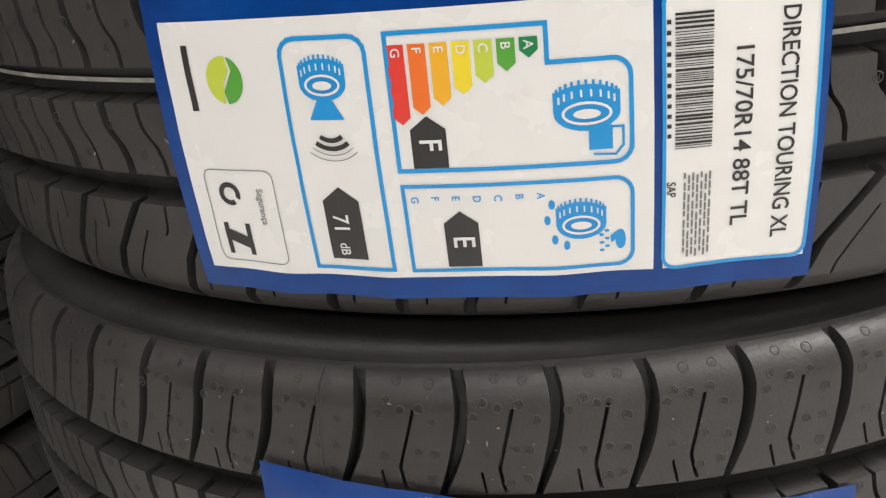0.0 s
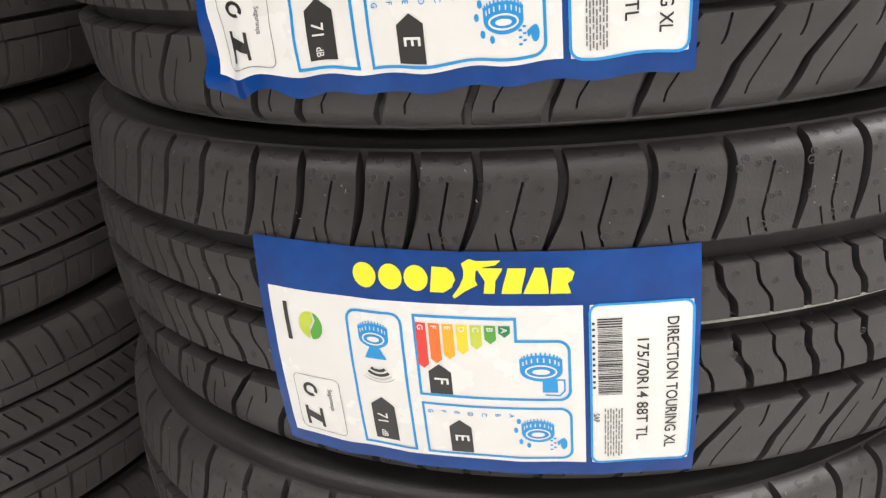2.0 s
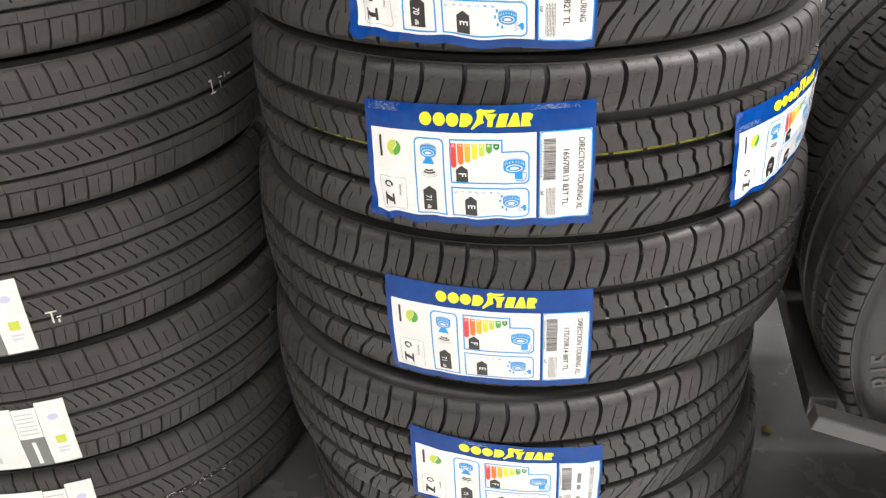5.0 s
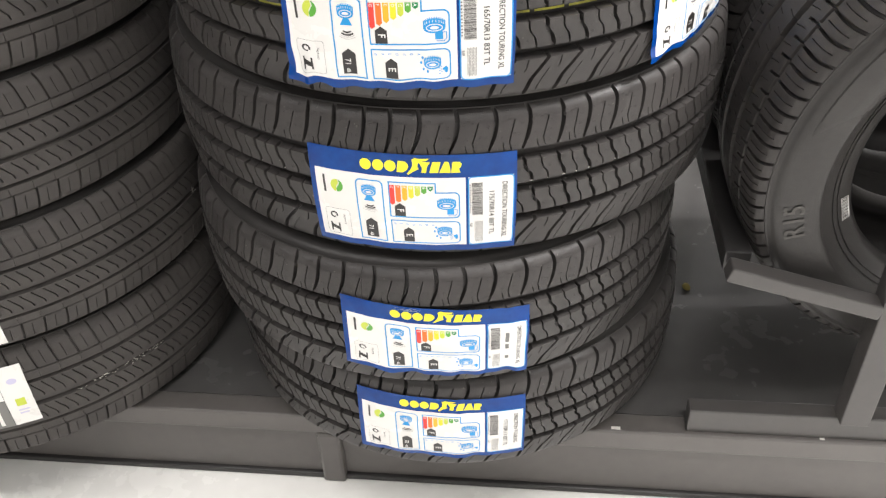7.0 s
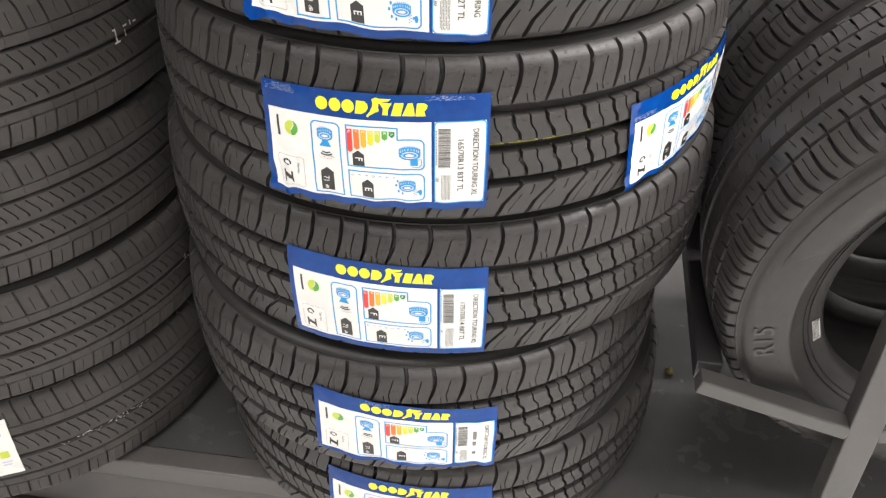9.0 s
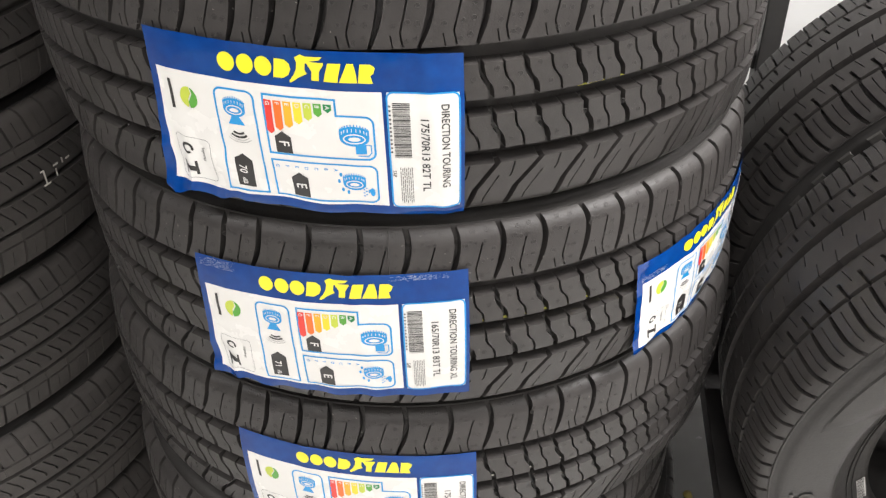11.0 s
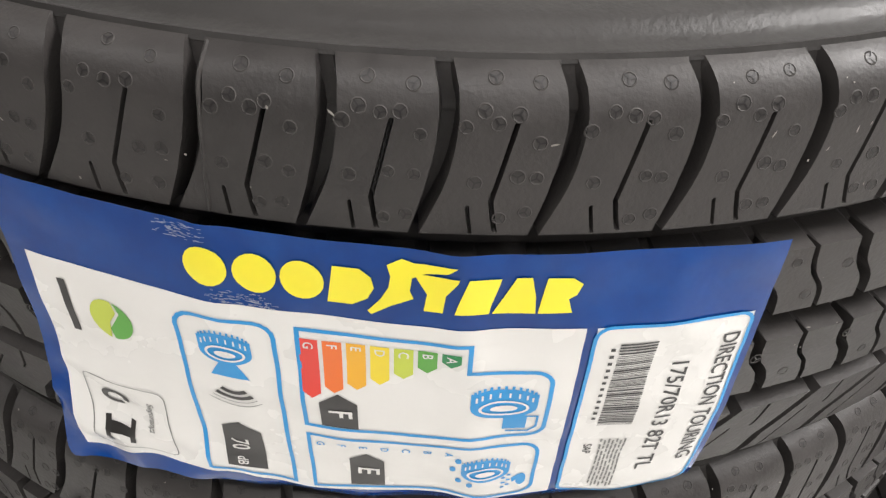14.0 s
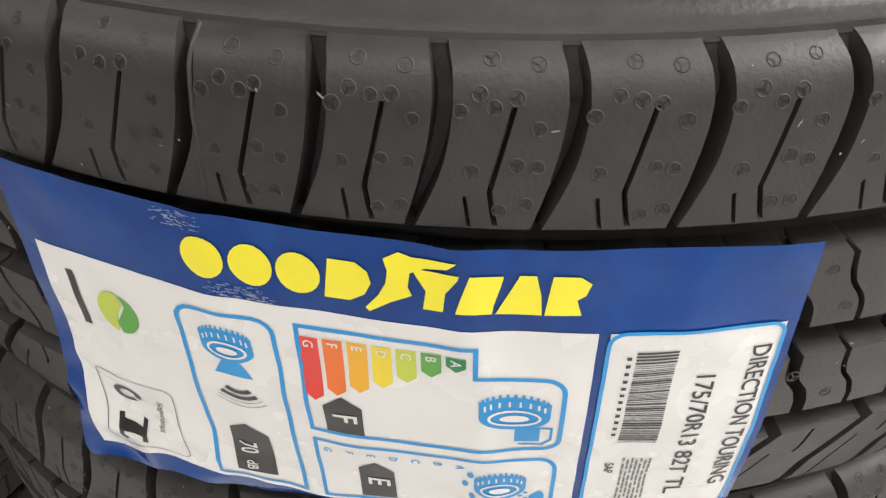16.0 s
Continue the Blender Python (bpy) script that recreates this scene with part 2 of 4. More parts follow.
def comfort_ribs(k, cut=0.0030):
    """The tread of the neighbouring stack: narrow plain strips beside the shoulders, two sickle-cut centre ribs."""
    deep = 0.006
    top = [Feature([(0.047 * k, 0.0), (0.081 * k, -0.006)], cut, 0.0045), Feature([(0.047 * k, 0.012), (0.081 * k, 0.007)], 0.0009, 0.003, 0.050 * k, 0.068 * k)]
    strip = [Feature([(0.034 * k, 0.0), (0.044 * k, 0.0)], 0.0008, 0.001)]
    hook = [(0.004 * k, 0.010), (0.014 * k, 0.008), (0.022 * k, 0.002), (0.031 * k, -0.004)]
    rib2 = [Feature([(a, u + 0.013 * n) for a, u in hook], 0.0020, 0.0038, 0.009 * k, 0.0285 * k) for n in (0, 1)]
    rib3 = [Feature([(a - 0.034 * k, u + 0.006 + 0.013 * n) for a, u in hook], 0.0020, 0.0038, -0.025 * k, -0.0055 * k) for n in (0, 1)]
    strip2 = [Feature([(-0.044 * k, 0.004), (-0.034 * k, 0.004)], 0.0008, 0.001)]
    low = [Feature([(-0.081 * k, 0.002), (-0.047 * k, 0.006)], cut, 0.0045), Feature([(-0.081 * k, 0.014), (-0.047 * k, 0.018)], 0.0009, 0.003, -0.068 * k, -0.050 * k)]
    return [((-0.081 * k, -0.047 * k), None, (0.0010, 0.002), low, 8), ((-0.0445 * k, -0.0345 * k), (0.0010, 0.002), (0.0022, deep), strip2, 2), ((-0.030 * k, -0.0035 * k), (0.0022, deep), (0.0035, deep), rib3, 7),
            ((0.0035 * k, 0.030 * k), (0.0035, deep), (0.0022, deep), rib2, 7), ((0.0345 * k, 0.0445 * k), (0.0022, deep), (0.0010, 0.002), strip, 2), ((0.047 * k, 0.081 * k), (0.0010, 0.002), None, top, 9)]


def rack_ribs(k):
    """The tread of the upright tyres: long shoulder slots with a sipe between, short slots in the inner ribs, a cut centre rib."""
    deep = 0.0080
    outer = [(0.044 * k, 0.0030), (0.054 * k, 0.0022), (0.064 * k, 0.0006), (0.074 * k, -0.0022), (0.081 * k, -0.0050)]
    top = [Feature(outer, 0.0046, 0.0078, taper=0.7, fade=True), Feature([(a, u + 0.0105) for a, u in outer], 0.0012, 0.0034, 0.047 * k, 0.073 * k)]
    low = [Feature([(-a, 0.006 - u) for a, u in outer], 0.0030, 0.0062, taper=0.7, fade=True), Feature([(-a, 0.0165 - u) for a, u in outer], 0.0009, 0.0030, -0.073 * k, -0.047 * k)]
    inner = [(0.0205 * k, 0.0090), (0.030 * k, 0.0050), (0.0405 * k, 0.0020)]
    rib2 = [Feature(inner, 0.0034, 0.0060, 0.0290 * k, 0.0405 * k), Feature([(a, u + 0.0100) for a, u in inner], 0.0010, 0.0028, 0.0215 * k, 0.0330 * k)]
    rib4 = [Feature([(-a, 0.010 - u) for a, u in inner], 0.0026, 0.0055, -0.0405 * k, -0.0290 * k), Feature([(-a, 0.020 - u) for a, u in inner], 0.0010, 0.0028, -0.0330 * k, -0.0215 * k)]
    mid = [Feature([(-0.0125 * k, 0.0030), (0.0125 * k, 0.0080)], 0.0012, 0.0030, -0.0125 * k, -0.0030 * k), Feature([(-0.0125 * k, 0.0130), (0.0125 * k, 0.0180)], 0.0012, 0.0030, 0.0030 * k, 0.0125 * k)]
    return [((-0.081 * k, -0.044 * k), None, (0.0024, 0.004), low, 10), ((-0.0405 * k, -0.0205 * k), (0.0024, 0.004), (0.0054, deep), rib4, 6), ((-0.0125 * k, 0.0125 * k), (0.0054, deep), (0.0054, deep), mid, 6),
            ((0.0205 * k, 0.0405 * k), (0.0054, deep), (0.0024, 0.004), rib2, 6), ((0.044 * k, 0.081 * k), (0.0024, 0.004), None, top, 12)]


def lathe(points, n, closed=False):
    """Turns a line of (r, z) round the z axis."""
    verts, faces = [], []
    m = len(points)
    for i in range(n):
        t = 2 * math.pi * i / n
        verts += [(r * math.cos(t), r * math.sin(t), z) for r, z in points]
    for i in range(n):
        for j in range(m - 1):
            a, b = i * m + j, ((i + 1) % n) * m + j
            faces.append((a, b, b + 1, a + 1))
    return verts, faces


def smooth_line(points, steps=5):
    out = []
    p = [points[0]] + list(points) + [points[-1]]
    for i in range(1, len(p) - 2):
        for s in range(steps):
            t = s / steps
            out.append(tuple(0.5 * (2 * p[i][c] + (p[i + 1][c] - p[i - 1][c]) * t + (2 * p[i - 1][c] - 5 * p[i][c] + 4 * p[i + 1][c] - p[i + 2][c]) * t * t + (3 * p[i][c] - p[i - 1][c] - 3 * p[i + 1][c] + p[i + 2][c]) * t ** 3) for c in (0, 1)))
    return out + [tuple(points[-1])]


def sidewall_line(prof, width, rim):
    h = width / 2
    r0, z0 = prof.at(np.array([prof.end]), np.array([0.0]))
    r0, z0 = float(r0[0]), float(z0[0])
    return [(r0 + 0.0004, z0 - 0.0008), (r0 - 0.0006, z0 + 0.0012)] + smooth_line([(r0 - 0.0022, z0 + 0.0008), (r0 - 0.006, h * 0.945), (r0 - 0.016, h * 0.992), (r0 - 0.052, h * 0.995), ((r0 + rim) / 2 - 0.012, h * 0.93), (rim + 0.022, h * 0.82), (rim + 0.010, h * 0.77), (rim + 0.003, h * 0.72), (rim, h * 0.62), (rim + 0.004, h * 0.53), (rim + 0.02, h * 0.56), ((r0 + rim) / 2, h * 0.76), (r0 - 0.018, h * 0.70), (prof.R - 0.016, h * 0.3), (prof.R - 0.014, 0)])


def make_tyre(name, m, radius, width, rim, ribs, period, rubber, label, category, group, seed, line=None, grooves=None, sag=0.0):
    tyre = tagged(empty(name, m), label, category, group)
    prof = Profile(radius, width * 1.06)
    count = int(round(2 * math.pi * radius / period))
    rng = np.random.RandomState(seed)
    steps = 1 + 0.07 * np.sin(np.arange(count) * 2.1 + seed) * rng.uniform(0.4, 1, count)
    edges = np.concatenate(([0], np.cumsum(steps)))
    edges = edges / edges[-1] * 2 * math.pi + rng.uniform(0, 0.1)
    if grooves:
        seen = np.radians(grooves)
        rest = 2 * math.pi - (seen[-1] - seen[0])
        n = int(round(rest * radius / period))
        gaps = 1 + 0.12 * np.sin(np.arange(n) * 1.9 + seed)
        edges = np.concatenate((seen, seen[-1] + np.cumsum(gaps / gaps.sum() * rest)))[:-1]
        cut = len(seen) + n // 2
        edges = np.concatenate((edges[cut:] - 2 * math.pi, edges[:cut]))
        edges = np.concatenate((edges, [edges[0] + 2 * math.pi]))
    edges = np.concatenate((edges, [edges[1] + 2 * math.pi])) if grooves else np.concatenate((edges, [edges[0] + 2 * math.pi + (edges[1] - edges[0])]))
    verts, faces, base = [], [], 0
    for span, d0, d1, feats, rows in ribs:
        v, f = tread_band(prof, span[0], span[1], d0, d1, feats, rows, edges, period)
        verts.append(v)
        faces.append(f + base)
        base += len(v)
    mesh_object("tread", np.concatenate(verts).tolist(), np.concatenate(faces).tolist(), rubber, tyre, 32)
    side = sidewall_line(prof, width, rim)
    for name_, flip in (("upper_sidewall", 1), ("lower_sidewall", -1)):
        edge = side[2][1]
        v, f = lathe([(r, (z + (sag * min(1.0, (z - edge) / (width / 2 - edge)) if flip < 0 and z > edge else 0.0)) * flip) for r, z in side], 128)
        mesh_object(name_, v, f if flip == 1 else [tuple(reversed(q)) for q in f], SIDEWALL, tyre, 40)
    if line:
        mat, a_line, w_line, gaps, lab, first, last = line
        v, f = [], []
        n = 420
        for i in range(n):
            if math.sin(i * gaps) > 0.82 and gaps or not first <= (i * 360 / n + 180) % 360 - 180 <= last:
                continue
            for t in (i, i + 1.02):
                ang = 2 * math.pi * t / n
                for a in (a_line - w_line / 2, a_line + w_line / 2):
                    r, z = prof.at(np.array([a]), np.array([0.0095]))
                    v.append((float(r[0]) * math.cos(ang), float(r[0]) * math.sin(ang), float(z[0])))
            b = len(v) - 4
            f.append((b, b + 2, b + 3, b + 1))
        mesh_object("paint_line", v, f, mat, tyre, label=lab)
    return tyre, prof


def vent_marks(tyre, prof, k, grooves, seed):
    """Small round moulding marks with a three-armed star, recess shade painted dark, on the upper shoulder and the
    ribs.
    """
    rng = random.Random(seed)
    v, f, w, g = [], [], [], []
    spots = [(0.069, 0.0098), (0.0675, 0.0148), (0.068, 0.0200), (0.063, 0.0255), (0.0655, 0.0065), (0.054, 0.0190), (0.0535, 0.0245), (0.0525, 0.0085), (0.0445, 0.0225), (0.0435, 0.0165), (0.076, 0.0130), (0.075, 0.0230), (0.024, 0.0060), (0.011, 0.0120), (0.019, 0.0230), (-0.012, 0.005), (-0.022, 0.018)]
    cuts = [radians(g) for g in grooves]
    cuts = [cuts[0] - 0.0315 / prof.R * (4 - i) for i in range(4)] + cuts + [cuts[-1] + 0.0315 / prof.R * (i + 1) for i in range(5)]
    for t0, t1 in zip(cuts, cuts[1:]):
        stretch = (t1 - t0) * prof.R / 0.0315
        for a, u in spots:
            a0, th = a * k + rng.uniform(-0.001, 0.001), t0 + (u + rng.uniform(-0.0012, 0.0012)) * stretch / prof.R
            size = rng.uniform(0.0016, 0.0020)
            n, b = 10, len(v)
            for ring, lift in ((0.78, -0.00002), (0.9, 0.00014), (1.05, -0.00002)):
                for i in range(n):
                    q = 2 * math.pi * i / n
                    r, z = prof.at(np.array([a0 + size * ring * math.sin(q)]), np.array([-lift]))
                    t = th + size * ring * math.cos(q) / prof.R
                    v.append((float(r[0]) * math.cos(t), float(r[0]) * math.sin(t), float(z[0])))
            for j in range(2):
                for i in range(n):
                    f.append((b + j * n + i, b + j * n + (i + 1) % n, b + (j + 1) * n + (i + 1) % n, b + (j + 1) * n + i))
            spin = rng.uniform(0, 2)
            for arm in range(3):
                q = spin + arm * 2.0944
                b = len(w)
                for along, across, lift in ((0.0, 0.10, 0.0002), (0.0, -0.10, 0.0002), (0.84, -0.10, 0.0002), (0.84, 0.10, 0.0002)):
                    dx, dy = size * (along * math.cos(q) - across * math.sin(q)), size * (along * math.sin(q) + across * math.cos(q))
                    r, z = prof.at(np.array([a0 + dy]), np.array([-lift]))
                    t = th + dx / prof.R
                    w.append((float(r[0]) * math.cos(t), float(r[0]) * math.sin(t), float(z[0])))
                g.append((b, b + 1, b + 2, b + 3))
    tagged(mesh_object("star_recess_shade", w, g, STAR_SHADE, tyre, None, "small three-armed moulding stars, recess shade put in as dark colour"), kind="stuff")
    ob = mesh_object("moulding_pattern", v, f, MARK, tyre, 40, "small moulded rings")
    return tagged(ob, kind="stuff")


# ---- paper stickers ----


class Sheet:
    """Maps sticker places (x to the right, y down, in metres) onto the tread of a tyre."""

    def __init__(self, prof, centre, top, tilt, seed, wrinkle=0.0006, wave=0.0025, crumple=0.0, rot=0.0, squash=1.0):
        self.crumple, self.rot, self.squash = crumple, rot, squash
        self.prof, self.c, self.top, self.tilt, self.seed, self.wrinkle, self.wave = prof, radians(centre), top, tilt, seed, wrinkle, wave

    def place(self, x, y, lift):
        a = self.top - y * self.squash + self.tilt * (x - W / 2)
        q = Vector((x * 26 + self.seed * 7.3, y * 34, self.seed))
        bumpy = self.wrinkle * (noise.noise(q) * 1.1 + 0.5 * noise.noise(q * 2.7))
        crease = self.wrinkle * 0.9 * math.exp(-((x - 0.062 - 0.06 * (self.seed % 3) - 0.1 * y) / 0.006) ** 2)
        if self.seed == 7:
            crease += 0.0011 * math.exp(-((x - 0.060 - 0.05 * y) / 0.0045) ** 2) * max(0.25, 1 - y / 0.06)
        curl = max(0.0, y - 0.085) / 0.027
        a += -self.wave * curl * noise.noise(Vector((x * 45 + self.seed * 3.1, 0.3, self.seed)))
        depth = -(0.0009 + self.wrinkle + bumpy + crease + lift) - self.wave * 0.5 * curl * (noise.noise(Vector((x * 30, 2.2, self.seed))) + 0.3)
        corner = self.crumple * max(0.0, 1 - x / 0.075) * max(0.0, (y - 0.055) / 0.058)
        if corner:
            ridge = 1 - 2 * abs(noise.noise(Vector((x * 48, y * 36 + x * 20, self.seed))))
            depth -= corner * 0.0052 * (0.2 + ridge) + corner * 0.002
            a += corner * 0.009 * (noise.noise(Vector((x * 52 + 5, y * 40, self.seed))) + 0.35)
        fall = max(0.0, self.prof.R - 1.09 * a * a - float(np.interp(abs(a), self.prof.a, self.prof.r)))  # the sheet follows the shoulder
        r = self.prof.R - a * a - depth - 0.85 * fall
        t = self.c + (x - W / 2 + self.rot * y) / self.prof.R
        return r * math.cos(t), r * math.sin(t), a * (1 - 0.35 * a * a / self.prof.R)


class Ink:
    """Gathers flat shapes of a sticker before they go onto the sheet."""

    def __init__(self):
        self.v, self.f = [], []

    def poly(self, pts):
        b = len(self.v)
        self.v += [(p[0], p[1]) for p in pts]
        self.f.append(tuple(range(b, b + len(pts))))

    def rect(self, x0, y0, x1, y1, step=0.004):
        nx, ny = max(1, int(abs(x1 - x0) / step)), max(1, int(abs(y1 - y0) / step))
        b = len(self.v)
        for i in range(nx + 1):
            for j in range(ny + 1):
                self.v.append((x0 + (x1 - x0) * i / nx, y0 + (y1 - y0) * j / ny))
        for i in range(nx):
            for j in range(ny):
                q = b + i * (ny + 1) + j
                self.f.append((q, q + 1, q + ny + 2, q + ny + 1))

    def oval(self, x, y, rx, ry, n=18):
        self.poly([(x + rx * math.cos(2 * math.pi * i / n), y + ry * math.sin(2 * math.pi * i / n)) for i in range(n)])

    def arc(self, x, y, r, w, a0, a1, n=16, ry=None):
        ry = ry or r
        for i in range(n):
            q = [radians(a0 + (a1 - a0) * k / n) for k in (i, i + 1)]
            self.poly([(x + (r + s) * math.cos(t), y + (ry + s) * math.sin(t)) for t, s in ((q[0], -w / 2), (q[0], w / 2), (q[1], w / 2), (q[1], -w / 2))])

    def path(self, pts, w):
        for (x0, y0), (x1, y1) in zip(pts, pts[1:]):
            d = math.hypot(x1 - x0, y1 - y0)
            n = max(1, int(d / 0.004))
            px, py = -(y1 - y0) / d * w / 2, (x1 - x0) / d * w / 2
            ex, ey = (x1 - x0) / d * w / 2, (y1 - y0) / d * w / 2
            for i in range(n):
                s0, s1 = i / n, (i + 1) / n
                ax, ay = x0 + (x1 - x0) * s0, y0 + (y1 - y0) * s0
                bx, by = x0 + (x1 - x0) * s1, y0 + (y1 - y0) * s1
                if i == 0:
                    ax, ay = ax - ex, ay - ey
                if i == n - 1:
                    bx, by = bx + ex, by + ey
                self.poly([(ax + px, ay + py), (bx + px, by + py), (bx - px, by - py), (ax - px, ay - py)])

    def text(self, words, x, y, height, length=None, squeeze=0.8, turn=True):
        """Writing that runs down the sticker from (x, y), turned by a quarter; its foot is to the left."""
        verts, faces = glyphs(words)
        wide = max(v[0] for v in verts) or 1
        k = height / 0.70
        kx = (length / wide) if length else k * squeeze
        b = len(self.v)
        self.v += [(x + v[1] * k, y + v[0] * kx) if turn else (x + v[0] * kx, y - v[1] * k) for v in verts]
        self.f += [tuple(i + b for i in f) for f in faces]

    def onto(self, sheet, name, mat, parent, lift, label=""):
        bm = bmesh.new()
        vs = [bm.verts.new((x, y, 0)) for x, y in self.v]
        for f in self.f:
            bm.faces.new([vs[i] for i in f])
        for axis, size, n in ((0, W, 70), (1, H, 40)):
            lo, hi = min(v.co[axis] for v in bm.verts), max(v.co[axis] for v in bm.verts)
            for i in range(int(lo / size * n), int(hi / size * n) + 2):
                cut = [0, 0, 0]
                cut[axis] = size * i / n
                if lo < cut[axis] < hi:
                    no = (1, 0, 0) if axis == 0 else (0, 1, 0)
                    bmesh.ops.bisect_plane(bm, geom=bm.verts[:] + bm.edges[:] + bm.faces[:], plane_co=cut, plane_no=no, dist=1e-7)
        bmesh.ops.triangulate(bm, faces=[f for f in bm.faces if len(f.verts) > 4])
        for v in bm.verts:
            v.co = sheet.place(v.co.x, v.co.y, lift)
        return part(name, bm, mat, parent, label, 60)


GLYPHS = {}


def glyphs(words):
    if words not in GLYPHS:
        cu = bpy.data.curves.new("writing", "FONT")
        cu.body = words
        cu.resolution_u = 3
        cu.offset = 0.012
        ob = bpy.data.objects.new("writing", cu)
        scene.collection.objects.link(ob)
        bpy.context.view_layer.update()
        me = bpy.data.meshes.new_from_object(ob.evaluated_get(bpy.context.evaluated_depsgraph_get()))
        GLYPHS[words] = ([tuple(v.co) for v in me.vertices], [tuple(p.vertices) for p in me.polygons])
        bpy.data.objects.remove(ob)
        bpy.data.meshes.remove(me)
        bpy.data.curves.remove(cu)
    return GLYPHS[words]


def rounded(x0, y0, x1, y1, r, corners=(1, 1, 1, 1), n=4):
    out = []
    for (cx, cy, a), on in zip(((x0 + r, y0 + r, 180), (x1 - r, y0 + r, 270), (x1 - r, y1 - r, 0), (x0 + r, y1 - r, 90)), corners):
        if on:
            out += [(cx + r * math.cos(radians(a + 90 * i / n)), cy + r * math.sin(radians(a + 90 * i / n))) for i in range(n + 1)]
        else:
            out.append((x0 if a in (180, 90) else x1, y0 if a in (180, 270) else y1))
    return out + [out[0]]


def bend(x, y, r, start, n=6):
    """A quarter of a circle from the angle start."""
    return [(x + r * math.cos(radians(start + 90 * i / n)), y + r * math.sin(radians(start + 90 * i / n))) for i in range(n + 1)]


def tyre_icon(ink, gaps, x, y, w, h):
    """A small tyre seen aslant: a round body with teeth above; gaps takes the pale slits and the open middle."""
    body = [(x + w * 0.48 * math.cos(radians(t)), y + h * 0.12 + h * 0.34 * math.sin(radians(t))) for t in range(0, 181, 15)]
    body += [(x + w * 0.48 * math.cos(radians(t)), y - h * 0.12 + h * 0.26 * math.sin(radians(t))) for t in range(180, 361, 15)]
    ink.poly(body)
    for i in range(13):
        t = radians(194 + 12.7 * i)
        cx, cy = x + w * 0.475 * math.cos(t), y - h * 0.13 + h * 0.27 * math.sin(t)
        ink.poly([(cx - w * 0.02, cy - h * 0.06), (cx + w * 0.02, cy - h * 0.06), (cx + w * 0.02, cy + h * 0.05), (cx - w * 0.02, cy + h * 0.05)])
    gaps.arc(x, y + h * 0.14, w * 0.345, h * 0.05, 0, 360, 20, h * 0.19)
    gaps.oval(x, y + h * 0.15, w * 0.20, h * 0.09, 14)
    for i in range(8):
        t = radians(205 + 18.5 * i)
        cx, cy = x + w * 0.44 * math.cos(t), y + h * 0.01 + h * 0.20 * math.sin(t)
        gaps.poly([(cx - w * 0.014, cy - h * 0.10), (cx + w * 0.014, cy - h * 0.10), (cx + w * 0.014, cy + h * 0.03), (cx - w * 0.014, cy + h * 0.03)])


def house(ink, x0, y0, x1, y1):
    ink.poly([(x0, y1), (x0, y0 + (x1 - x0) * 0.38), ((x0 + x1) / 2, y0), (x1, y0 + (x1 - x0) * 0.38), (x1, y1)])


W, H = 0.206, 0.1155


